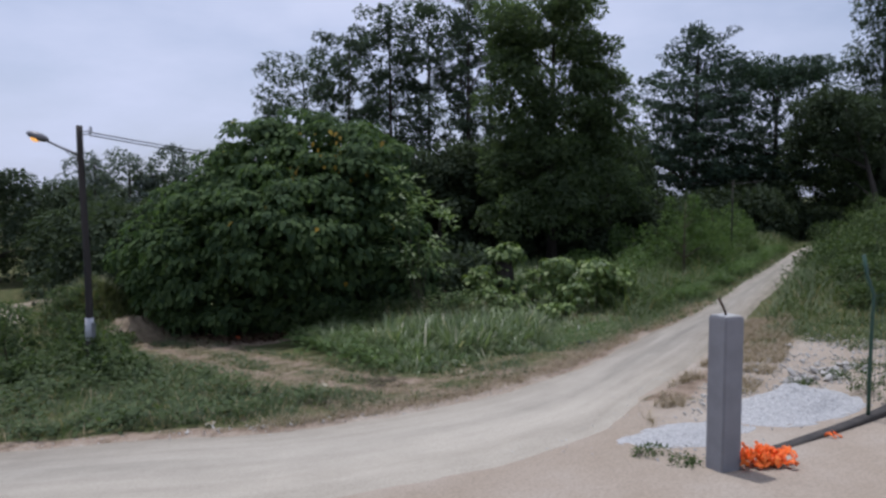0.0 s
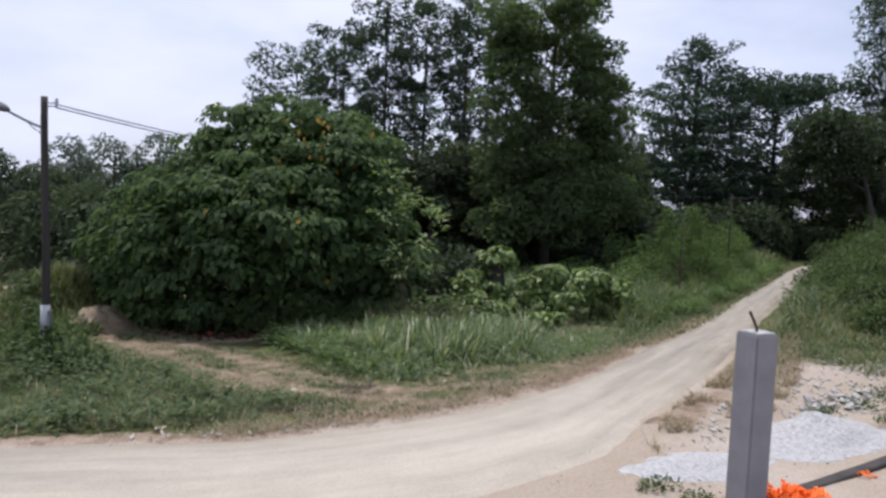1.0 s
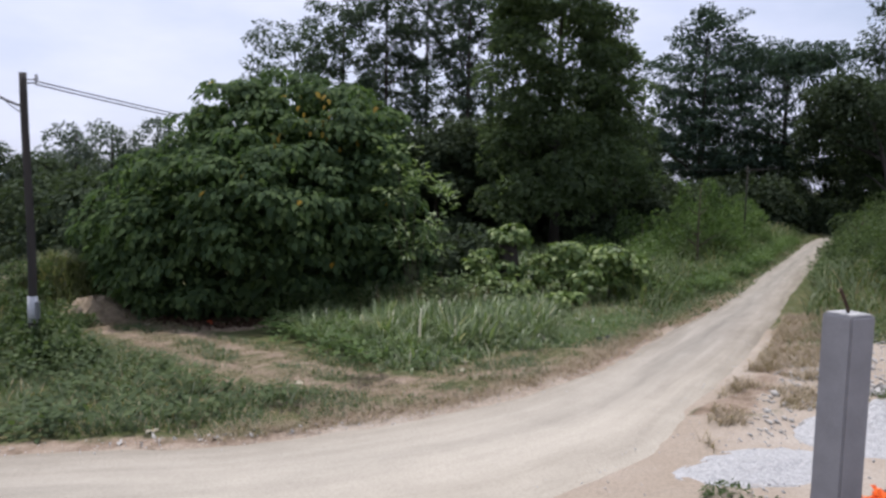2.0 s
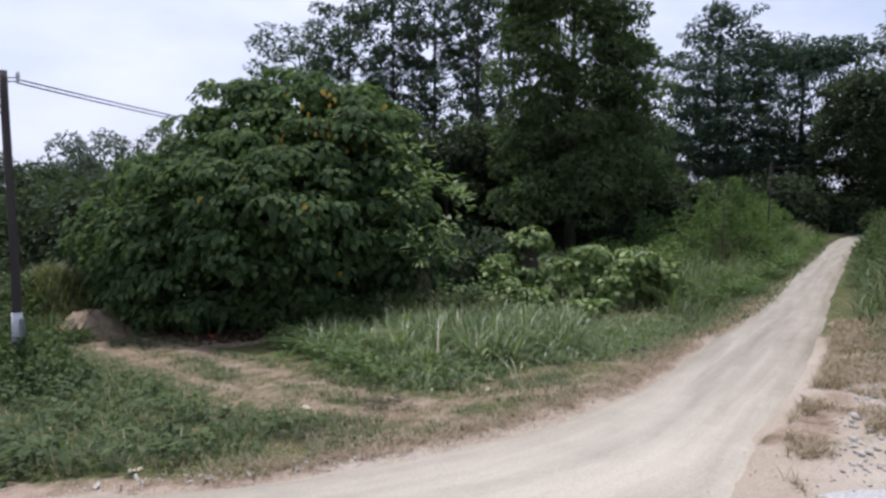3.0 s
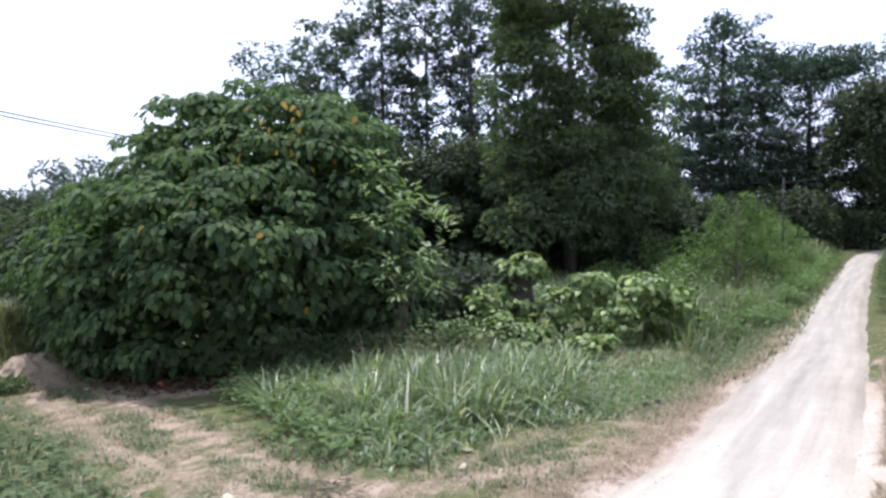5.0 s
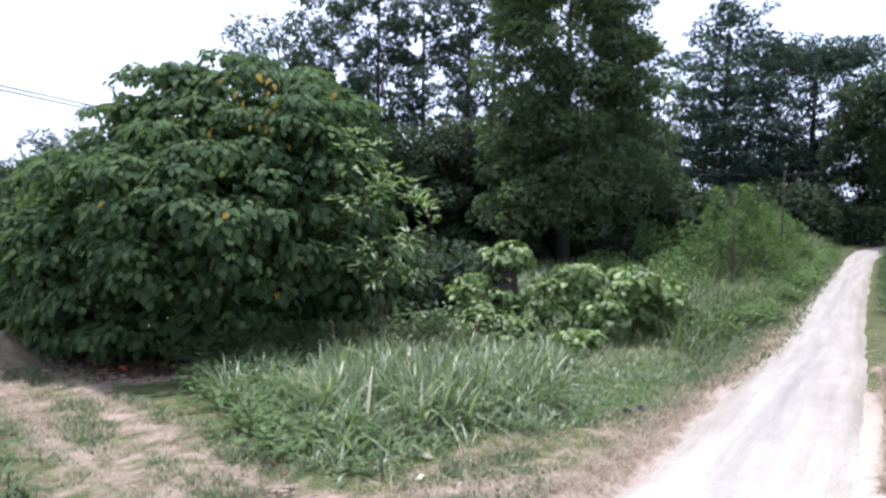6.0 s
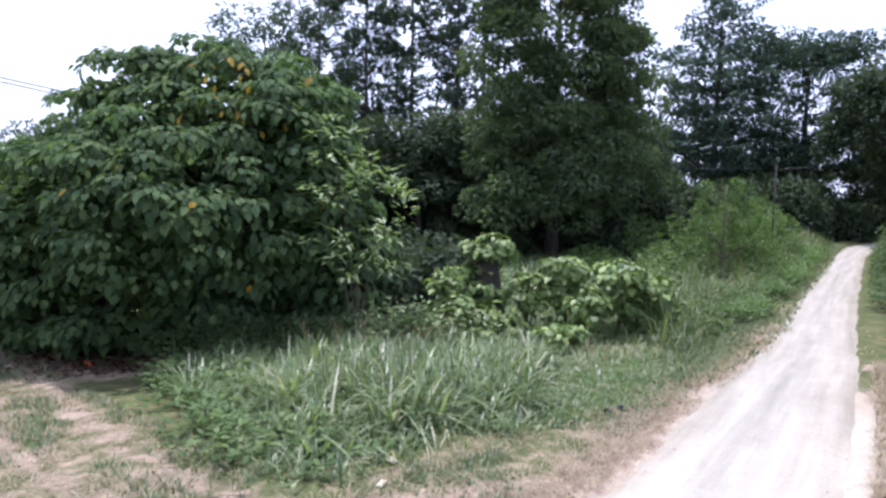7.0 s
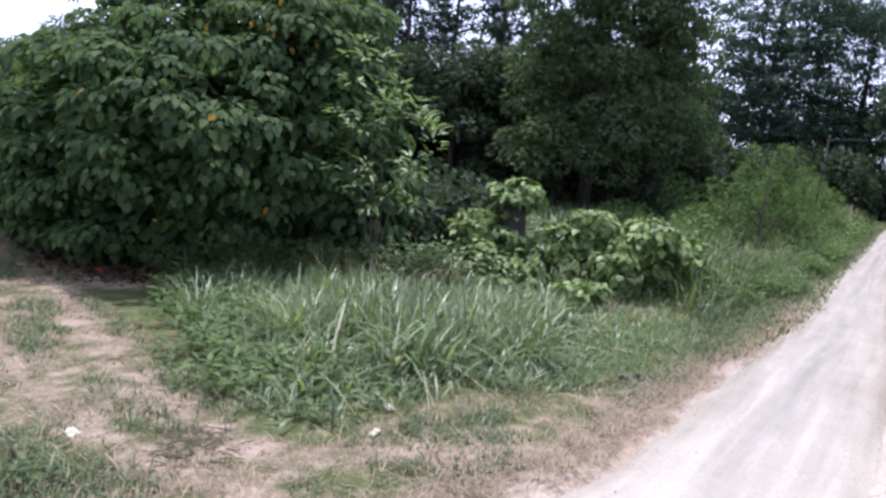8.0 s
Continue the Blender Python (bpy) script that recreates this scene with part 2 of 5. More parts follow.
# ---- lie of the land ----
ROAD_L = np.array([(-60, 13.0), (-14, 11.7), (-5.1, 11.2), (-1.5, 10.95), (0.5, 11.58), (1.76, 12.17), (3.14, 13.29), (4.24, 14.8), (5.75, 16.85), (8.7, 20.65), (12.65, 26.35), (17.15, 32.45), (21.7, 38.8), (25.2, 43.3), (29.4, 47.1), (33.5, 49.2), (46, 53)])
ROAD_R = np.array([(-60, 9.2), (-14, 8.4), (-5.0, 8.2), (-1.5, 8.0), (1.2, 8.7), (2.6, 9.7), (3.75, 11.35), (4.95, 12.85), (5.85, 14.1), (6.75, 15.4), (7.75, 16.75), (10.0, 20.1), (13.95, 25.8), (18.35, 32.0), (22.9, 38.3), (26.6, 42.2), (30.8, 45.0), (34.5, 46.5), (47, 49.8)])


def along(poly, count):
    """Points at even steps along a line of points."""
    seg = np.hypot(*np.diff(poly, axis=0).T)
    s = np.r_[0, np.cumsum(seg)]
    q = np.linspace(0, s[-1], count)
    return np.stack([np.interp(q, s, poly[:, 0]), np.interp(q, s, poly[:, 1])], 1)


def inside(x, y, poly):
    """Whether points lie in a polygon."""
    x, y = np.asarray(x, float), np.asarray(y, float)
    hit = np.zeros(x.shape, bool)
    for (x0, y0), (x1, y1) in zip(poly, np.roll(poly, -1, axis=0)):
        cross = (y0 > y) != (y1 > y)
        hit ^= cross & (x < (x1 - x0) * (y - y0) / (y1 - y0 + 1e-12) + x0)
    return hit


def gap(x, y, line):
    """The distance of points from a line of points."""
    x, y = np.asarray(x, float), np.asarray(y, float)
    best = np.full(x.shape, 1e9)
    for (x0, y0), (x1, y1) in zip(line[:-1], line[1:]):
        dx, dy = x1 - x0, y1 - y0
        t = np.clip(((x - x0) * dx + (y - y0) * dy) / (dx * dx + dy * dy), 0, 1)
        best = np.minimum(best, np.hypot(x - x0 - t * dx, y - y0 - t * dy))
    return best


def smooth(v, lo, hi):
    t = np.clip((np.asarray(v, float) - lo) / (hi - lo), 0, 1)
    return t * t * (3 - 2 * t)


ROAD_AREA = np.vstack([ROAD_L, ROAD_R[::-1]])
RIGHT_SIDE = np.vstack([ROAD_R, [(46, -60), (-60, -60)]])
SAND_AREA = np.vstack([ROAD_L[:9], [(7.2, 17.0), (7.6, 15.9), (7.4, 14.2), (9.5, 13.2), (16, 12), (16, -30), (-60, -30)]])
GRASS_AREA = np.array([(-2.5, 20.2), (-1.9, 18.8), (-1.2, 16.9), (-0.4, 15.3), (0.3, 14.1), (1.0, 13.9), (1.5, 14.5), (2.2, 15.0), (3.3, 15.1), (4.4, 16.0), (5.8, 17.8), (7.4, 19.6), (9.0, 21.9), (12.5, 27.0), (9.0, 26.0), (4.0, 23.0), (1.0, 21.4), (-2.0, 20.8)])
VERGE_AREA = np.array([(-16, 11.9), (-5.1, 11.6), (-1.5, 11.4), (0.5, 11.9), (1.6, 12.45), (3.0, 13.6), (4.3, 15.0), (6.0, 16.9), (9.0, 20.6), (9.0, 21.9), (5.8, 17.8), (4.4, 16.0), (2.2, 15.0), (1.0, 13.9), (-0.3, 15.0), (-3.0, 18.6), (-5.5, 22.0), (-8.5, 23.5), (-8.0, 20.6), (-5.6, 18.6), (-3.6, 16.0), (-2.4, 13.6), (-4.0, 12.7), (-16, 12.7)])
SHADE_SOIL = np.array([(-5.5, 22.0), (-4.4, 21.0), (-3.6, 20.4), (-2.7, 20.6)])
TRACKS = [np.array([(0.9, 12.4), (-0.9, 13.6), (-2.6, 15.4), (-4.2, 17.8), (-5.8, 20.2), (-7.0, 22.0)]), np.array([(2.0, 13.4), (0.3, 13.4), (-1.0, 14.8), (-2.3, 16.7), (-3.6, 18.8), (-5.0, 20.8)]), np.array([(-5.6, 21.4), (-3.6, 21.6), (-2.0, 21.2)])]
TRAIL = np.array([(-10.5, 22.5), (-11.6, 25.5), (-11.8, 27.0), (-13.6, 29.0), (-15.0, 30.5), (-15.2, 33.0), (-13.5, 36.0)])


def land(x, y):
    """The height of the ground."""
    x, y = np.asarray(x, float), np.asarray(y, float)
    z = 0.62 + 0.06 * (np.clip(x, -12, 12) - 3) - 0.06 * (np.clip(y, -5, 24) - 8)
    z = z + 0.03 * np.sin(0.9 * x + 0.4 * y) * np.sin(0.7 * y - 0.3 * x)
    far = gap(x, y, ROAD_R)
    bank = np.clip((far - 0.35) * 0.36, 0, 1.5) * inside(x, y, RIGHT_SIDE) * smooth(y, 15.0, 20.0) * (1 - smooth(far, 25, 60))
    knoll = 1.4 * np.exp(-(((x + 9.2) / 1.5) ** 2 + ((y - 25.0) / 1.6) ** 2))
    return z + bank + knoll


def land_at(x, y):
    return float(land(np.array([x]), np.array([y]))[0])


def fast_mesh(name, v, f, material, shade=False):
    """A mesh from arrays of corners and of faces that all have the same number of corners."""
    me = bpy.data.meshes.new(name)
    v, f = np.asarray(v, np.float32), np.asarray(f, np.int32)
    me.vertices.add(len(v))
    me.vertices.foreach_set("co", v.ravel())
    me.loops.add(f.size)
    me.loops.foreach_set("vertex_index", f.ravel())
    me.polygons.add(len(f))
    me.polygons.foreach_set("loop_start", np.arange(0, f.size, f.shape[1], dtype=np.int32))
    me.update(calc_edges=True)
    if shade:
        me.polygons.foreach_set("use_smooth", np.ones(len(f), bool))
    me.materials.append(material)
    return me


def grid_faces(rows, cols):
    i = np.arange((rows - 1) * cols).reshape(rows - 1, cols)[:, : cols - 1].ravel()
    return np.stack([i, i + 1, i + cols + 1, i + cols], 1)


def add_attribute(me, name, values):
    a = me.attributes.new(name, "FLOAT", "POINT")
    a.data.foreach_set("value", np.asarray(values, np.float32))


def stretch_axis(lo, hi, step, far, grow=1.16):
    mid = np.arange(lo, hi + 1e-6, step)
    out, s, reach = [], step, 0.0
    while reach < far:
        s *= grow
        reach += s
        out.append(reach)
    out = np.array(out)
    return np.r_[lo - out[::-1], mid, hi + out]


def build_ground():
    xs, ys = stretch_axis(-14, 33, 0.17, 1500), stretch_axis(4, 50, 0.17, 1500)
    X, Y = np.meshgrid(xs, ys)
    x, y = X.ravel(), Y.ravel()
    z = land(x, y)
    lump = np.array([noise.noise(Vector((a * 1.3, b * 1.3, 0.0))) if -16 < a < 35 and 2 < b < 52 else 0.0 for a, b in zip(x, y)])
    sandy = inside(x, y, SAND_AREA)
    deep = np.where(inside(x, y, ROAD_AREA), 1, -1) * gap(x, y, np.vstack([ROAD_AREA, ROAD_AREA[:1]]))
    z = z + lump * np.where(sandy, 0.012, 0.05) * (1 - 0.9 * smooth(deep, -0.8, 0.0)) - 0.06 * smooth(deep, -0.25, 0.2) - 0.10 * smooth(deep, 0.2, 0.7)
    me = fast_mesh("ground", np.stack([x, y, z], 1), grid_faces(len(ys), len(xs)), M_GROUND, True)
    rim = gap(x, y, np.vstack([SAND_AREA, SAND_AREA[:1]]))
    sand = np.clip(0.5 + np.where(sandy, 1, -1) * rim * np.where(x > 7.0, 0.55, 1.6) + np.where(x > 6.0, 0.45 * lump, 0.0), 0, 1)
    sand = np.maximum(sand, np.clip(1.0 - gap(x, y, TRAIL) * 1.3, 0, 1))
    shoulder = smooth(x, -2.6, -0.4) * (1 - smooth(x, 2.0, 5.0))
    sand = np.maximum(sand, np.clip(0.62 - gap(x, y, ROAD_L) * 0.75, 0, 1) * shoulder)
    verge = inside(x, y, VERGE_AREA)
    vrim = gap(x, y, np.vstack([VERGE_AREA, VERGE_AREA[:1]]))
    soil = np.clip(0.35 + np.where(verge, 0.06, -1) * np.minimum(vrim, 1.0) * 1.2, 0, 1)
    for track in TRACKS:
        soil = np.maximum(soil, np.clip(0.8 - gap(x, y, track) * 1.5, 0, 0.62))
    soil = np.maximum(soil, np.clip(1.3 - gap(x, y, SHADE_SOIL) * 1.1, 0, 0.95))
    soil = soil - 0.3 * (x < -0.9) * (y < 13.3)
    soil = np.maximum(soil, np.clip(0.95 - gap(x, y, ROAD_L[2:]) * np.where(x < -0.6, 1.7, 0.75), 0, 0.8) * (1 - smooth(x, 6, 12) * 0.6))
    dryline = inside(x, y, RIGHT_SIDE) * np.clip(1.15 - np.abs(gap(x, y, ROAD_R[6:11]) - 0.42) * 1.9 + 0.8 * lump, 0, 1)
    add_attribute(me, "soil", np.maximum(soil, dryline))
    add_attribute(me, "sand", sand * (1 - 0.7 * dryline))
    tagged(new("ground", me), "pale sand, brown earth and patchy green turf on gently sloping open land", "ground", kind="structure")


def build_road():
    count, cols = 520, 31
    a, b = along(ROAD_L, count), along(ROAD_R, count)
    span = np.hypot(*(a - b).T)[:, None]
    a = a + (a - b) / span * 0.12
    s = np.linspace(0, 1, cols)
    P = a[:, None] * (1 - s)[None, :, None] + b[:, None] * s[None, :, None]
    x, y = P[..., 0].ravel(), P[..., 1].ravel()
    u = np.tile(s, count)
    wob = np.array([0.6 * noise.noise(Vector((q * 0.7, r * 0.7, 3.0))) + 0.7 * noise.noise(Vector((q * 4.2, r * 4.2, 8.0))) for q, r in zip(x, y)])
    deep = np.minimum(u, 1 - u) * np.repeat(np.hypot(*(a - b).T), cols)
    ruts = -0.018 * np.exp(-((u - 0.30) / 0.10) ** 2) - 0.018 * np.exp(-((u - 0.70) / 0.10) ** 2)
    z = land(x, y) - 0.05 + 0.062 * smooth(deep + 0.16 * wob, 0.05, 0.5) + ruts + 0.006 * wob
    me = fast_mesh("road", np.stack([x, y, z], 1), grid_faces(count, cols), M_ROAD, True)
    me.flip_normals()
    add_attribute(me, "across", u)
    add_attribute(me, "along", np.repeat(np.r_[0, np.cumsum(np.hypot(*np.diff((a + b) / 2, axis=0).T))], cols))
    add_attribute(me, "dust", 1 - smooth(y - 0.4 * x, 9.3, 13.2))
    tagged(new("road", me), "pale chalky dirt road with faint wheel tracks and ragged edges", "road", kind="structure")


build_ground()
build_road()


# ---- building helpers ----
def thing(name, label, category, group="", at=(0, 0, 0), turn=0.0):
    ob = new(name)
    ob.empty_display_size = 0.2
    ob.matrix_basis = pose(*at, 0, 0, turn)
    return tagged(ob, label, category, group)


def part(name, bm, material, parent, label="", kind="", shade=False):
    """Links a bmesh or a mesh as one mesh object under a thing or a part."""
    if isinstance(bm, bpy.types.Mesh):
        me = bm
    else:
        me = bpy.data.meshes.new(name)
        bm.normal_update()
        bm.to_mesh(me)
        bm.free()
        me.materials.append(material)
        if shade:
            me.polygons.foreach_set("use_smooth", np.ones(len(me.polygons), bool))
    ob = new(name, me)
    ob.parent = parent
    return tagged(ob, label, kind=kind)


def tube(points, radii, sides=8):
    """Corners and faces of a tapered tube along points, closed at both ends."""
    pts = np.array([tuple(q) for q in points], float)
    way = np.gradient(pts, axis=0)
    way /= np.linalg.norm(way, axis=1)[:, None] + 1e-9
    ref = np.where(np.abs(way[:, 2:3]) > 0.9, [[1.0, 0, 0]], [[0, 0, 1.0]])
    a = np.cross(way, ref)
    a /= np.linalg.norm(a, axis=1)[:, None] + 1e-9
    b = np.cross(way, a)
    th = np.linspace(0, 2 * math.pi, sides, endpoint=False)
    r = np.asarray(radii, float)[:, None, None]
    ring = pts[:, None] + r * (np.cos(th)[None, :, None] * a[:, None] + np.sin(th)[None, :, None] * b[:, None])
    v = ring.reshape(-1, 3)
    f = []
    for i in range(len(pts) - 1):
        for j in range(sides):
            k = (j + 1) % sides
            f.append((i * sides + j, i * sides + k, (i + 1) * sides + k, (i + 1) * sides + j))
    n0 = len(v)
    v = np.vstack([v, pts[:1], pts[-1:]])
    for j in range(sides):
        k = (j + 1) % sides
        f.append((n0, k, j, n0))
        f.append((n0 + 1, (len(pts) - 1) * sides + j, (len(pts) - 1) * sides + k, n0 + 1))
    return v, f


def tube_mesh(name, points, radii, material, sides=8):
    v, f = tube(points, radii, sides)
    me = bpy.data.meshes.new(name)
    me.from_pydata([tuple(q) for q in v], [], [tuple(dict.fromkeys(q)) for q in f])
    me.update()
    me.polygons.foreach_set("use_smooth", np.ones(len(me.polygons), bool))
    me.materials.append(material)
    return me


def bezier(p0, p1, p2, count):
    t = np.linspace(0, 1, count)[:, None]
    p0, p1, p2 = (np.array(q, float)[None] for q in (p0, p1, p2))
    return (1 - t) ** 2 * p0 + 2 * t * (1 - t) * p1 + t * t * p2


def box(bm, size, at=(0, 0, 0), turn=0.0, bevel=0.0):
    made = bmesh.ops.create_cube(bm, size=1.0, matrix=pose(*at, 0, 0, turn) @ Matrix.Diagonal((*size, 1)))
    if bevel:
        edges = list({e for q in made["verts"] for e in q.link_edges})
        bmesh.ops.bevel(bm, geom=edges, offset=bevel, segments=2, affect="EDGES")
    return bm


# leaf outlines: corners as (across, along, up), and triangles
LEAF_SMALL = (np.array([(0, 0, 0), (0.5, 0.45, 0.10), (0, 1, -0.08), (-0.5, 0.45, 0.10)]), np.array([(0, 1, 2), (0, 2, 3)]))
LEAF_BROAD = (
    np.array([(0, 0, 0), (0.36, 0.10, 0.05), (0.5, 0.42, 0.04), (0.30, 0.76, -0.04), (0, 1, -0.20), (-0.30, 0.76, -0.04), (-0.5, 0.42, 0.04), (-0.36, 0.10, 0.05), (0, 0.35, -0.02), (0, 0.70, -0.09)]),
    np.array([(0, 1, 8), (1, 2, 8), (2, 9, 8), (2, 3, 9), (3, 4, 9), (0, 8, 7), (7, 8, 6), (6, 8, 9), (6, 9, 5), (5, 9, 4)]),
)
LEAF_OVAL = (np.array([(0, 0, 0), (0.5, 0.34, 0.05), (0.32, 0.74, -0.03), (0, 1, -0.18), (-0.32, 0.74, -0.03), (-0.5, 0.34, 0.05)]), np.array([(0, 1, 3), (1, 2, 3), (0, 3, 5), (5, 3, 4)]))
LEAF_LONG = (np.array([(0, 0, 0), (0.5, 0.32, 0.05), (0.36, 0.66, 0.0), (0, 1, -0.14), (-0.36, 0.66, 0.0), (-0.5, 0.32, 0.05), (0, 0.5, -0.04)]), np.array([(0, 1, 6), (1, 2, 6), (2, 3, 6), (3, 4, 6), (4, 5, 6), (5, 0, 6)]))


def unit(v):
    return v / (np.linalg.norm(v, axis=1)[:, None] + 1e-9)


def leaf_frames(axis, up):
    y = unit(axis)
    x = unit(np.cross(y, up))
    return x, y, np.cross(x, y)


def leaf_mesh(name, shape, pos, axis, up, size, ratio, material):
    """One mesh of many leaves."""
    T, F = shape
    x, y, z = leaf_frames(axis, up)
    s = np.asarray(size, float)[:, None, None]
    v = pos[:, None] + s * (T[None, :, :1] * ratio * x[:, None] + T[None, :, 1:2] * y[:, None] + T[None, :, 2:] * z[:, None])
    f = F[None] + (np.arange(len(pos)) * len(T))[:, None, None]
    return fast_mesh(name, v.reshape(-1, 3), f.reshape(-1, 3), material)


def leaf_objects(name, shape, pos, axis, up, size, ratio, material, parent):
    """Leaves that are objects of their own, on a few shared meshes."""
    T, F = shape
    kinds = []
    for k in range(4):
        q = T * np.array([ratio * (0.9 + 0.07 * k), 1.0, 0.7 + 0.35 * k])
        kinds.append(fast_mesh(name, q, F, material))
    x, y, z = leaf_frames(axis, up)
    for i in range(len(pos)):
        ob = new(name, kinds[i % 4])
        ob.parent = parent
        m3 = Matrix((x[i], y[i], z[i])).transposed() * float(size[i])
        ob.matrix_basis = Matrix.Translation(pos[i]) @ m3.to_4x4()


def ball_points(rng, count, up_bias=0.25, inner=0.35):
    d = unit(rng.normal(size=(count, 3)))
    d[:, 2] += up_bias
    d = unit(d)
    r = 1 - inner * rng.random(count) ** 2
    return d, d * r[:, None]


def clump_leaves(rng, centres, radii, per, droop=0.5):
    """Places, axes and normals of leaves in clumps."""
    P, A, U = [], [], []
    for c, r in zip(centres, radii):
        k = max(8, int(per * rng.uniform(0.8, 1.2)))
        d, q = ball_points(rng, k)
        P.append(np.array(c) + q * np.array(r))
        a = d * np.array([1, 1, 0.5]) + rng.normal(size=(k, 3)) * 0.5
        a[:, 2] -= droop
        A.append(a)
        U.append(np.array([0, 0, 1.0]) + d * 0.6 + rng.normal(size=(k, 3)) * 0.45)
    return np.vstack(P), np.vstack(A), np.vstack(U)


def build_tree(name, label, x, y, height, trunk, centres, radii, per, size, material, seed, shape=LEAF_SMALL, ratio=0.6, droop=0.4, limbs=9, lean=(0, 0), category="tree", group="", bark=None):
    """A tapered trunk, limbs that reach into the crown, and a crown of many leaves in clumps. Clumps are given from the foot."""
    rng = np.random.default_rng(seed)
    z0 = land_at(x, y) - 0.12
    root = thing(name, label, category, group, (x, y, z0))
    bark = bark or M_BARK
    top = np.array([lean[0], lean[1], height * 0.92])
    line = bezier((0, 0, 0), (lean[0] * 0.2 + rng.normal() * 0.15, lean[1] * 0.2 + rng.normal() * 0.15, height * 0.5), top, 9)
    part("trunk", tube_mesh("trunk", line, np.linspace(trunk, trunk * 0.18, 9) * (1 + 0.5 * (np.arange(9) == 0)), bark, 9), bark, root)
    order = rng.permutation(len(centres))[:limbs]
    for i in order:
        c = np.array(centres[i])
        h = np.clip((c[2] - 0.45 * np.hypot(*(c[:2] - top[:2] * c[2] / height)) - 0.3) / (height * 0.92), 0.30, 0.95)
        start = line[int(round(h * 8))] * 1.0
        mid = (start + c) / 2 + np.array([0, 0, 0.12 * np.linalg.norm(c - start)])
        r0 = trunk * (1.05 - h) * 0.5
        part("limb", tube_mesh("limb", bezier(start, mid, c, 6), np.linspace(r0, r0 * 0.25, 6), bark, 6), bark, root)
    P, A, U = clump_leaves(rng, centres, radii, per, droop)
    S = size * rng.uniform(0.65, 1.25, len(P))
    part("crown", leaf_mesh("crown", shape, P, A, U, S, ratio, material), material, root, kind="stuff")
    return root


def random_clumps(seed, count, lo, hi, half_low, half_high, r, flat=0.7, hollow=0.35):
    """Clump centres through a crown that runs from height lo to hi and is half_low wide below and half_high above."""
    rng = np.random.default_rng(seed)
    C, R = [], []
    for i in range(count):
        t = (i + rng.random()) / count
        half = half_low * (1 - t) + half_high * t
        a, d = rng.random() * 2 * math.pi, half * (hollow + (1 - hollow) * math.sqrt(rng.random()))
        k = r * rng.uniform(0.7, 1.25)
        C.append((d * math.cos(a), d * math.sin(a), lo + (hi - lo) * t))
        R.append((k, k, k * flat))
    return C, R


# ---- far trees ----
for i, (x, y, h, lo, half) in enumerate([(-4.9, 45.5, 12.6, 8.4, 2.5), (-2.2, 46.5, 14.1, 7.6, 2.0), (0.2, 45.0, 15.0, 6.8, 2.0), (2.6, 46.5, 15.9, 6.8, 2.2), (4.9, 45.0, 16.6, 6.6, 2.6), (6.6, 47.0, 16.0, 6.0, 2.4)]):
    C, R = random_clumps(20 + i, 66, lo, h - 0.3, half * 1.25, half * 0.85, 0.52, 0.62, 0.1)
    build_tree("slender_tree", "slender tall tree with dark leaves in loose open clumps", x, y, h, 0.17, C, R, 108 if i else 62, 0.22, M_AIRY, 30 + i, limbs=26, group="slender trees behind the thicket")
C, R = random_clumps(41, 165, 1.9, 12.3, 3.3, 2.6, 0.92, 0.50, 0.35)
build_tree("dense_tree", "tall full tree with dense dark green foliage", 7.7, 35.0, 12.8, 0.22, C, R, 360, 0.20, M_DENSE, 42, limbs=12)
C, R = random_clumps(43, 34, 2.6, 7.4, 1.7, 1.1, 0.7, 0.6, 0.3)
build_tree("dense_tree", "lower full tree beside the tall one, dense dark foliage", 10.6, 36.0, 7.6, 0.18, C, R, 170, 0.22, M_DENSE, 44, limbs=10)


def tiers(seed, levels, r, flat=0.22):
    """Clumps in sprays along level branches, that rise a little towards their tips."""
    rng = np.random.default_rng(seed)
    C, R = [], []
    for z, half, count in levels:
        for k in range(count):
            a = 2 * math.pi * (k + rng.random() * 0.8) / count
            reach, dz = half * rng.uniform(0.6, 1.15), rng.normal() * 0.22
            for f in (0.4, 0.7, 1.0):
                q = r * (1.15 - 0.55 * f) * rng.uniform(0.8, 1.2)
                d = reach * f
                C.append((d * math.cos(a) + rng.normal() * 0.1, d * math.sin(a) + rng.normal() * 0.1, z + dz + 0.75 * f * f))
                R.append((q, q, q * flat))
    return C, R


C, R = tiers(51, [(14.6, 0.6, 3), (13.8, 2.2, 5), (12.9, 3.1, 6), (12.1, 3.4, 7), (11.3, 4.6, 10), (10.4, 4.2, 9), (9.6, 5.0, 12), (8.9, 4.4, 13), (8.0, 5.2, 15), (7.0, 4.6, 14), (6.0, 5.0, 15), (5.0, 4.6, 14), (4.0, 4.6, 14)], 0.86, 0.30)
build_tree("layered_tree", "tall dark tree with foliage in flat spreading tiers", 22.9, 54.0, 14.8, 0.3, C, R, 66, 0.25, M_LAYER, 52, limbs=26)
C, R = tiers(53, [(12.2, 2.6, 11), (11.8, 5.0, 22), (11.2, 4.2, 14), (10.2, 5.0, 13), (9.0, 4.6, 8), (7.8, 5.0, 10), (6.6, 4.6, 9), (5.4, 4.6, 12), (4.2, 4.4, 15)], 1.0, 0.36)
build_tree("layered_tree", "broad dark tree with a flat top and open tiers", 29.6, 55.0, 12.4, 0.34, C, R, 66, 0.25, M_LAYER, 54, limbs=26)
C, R = random_clumps(55, 84, 7.0, 19.5, 2.2, 2.4, 0.9, 0.75, 0.2)
build_tree("roadside_tree", "very tall dark tree standing beside the end of the road", 35.0, 50.5, 20.0, 0.4, C, R, 190, 0.26, M_AIRY, 56, limbs=12)
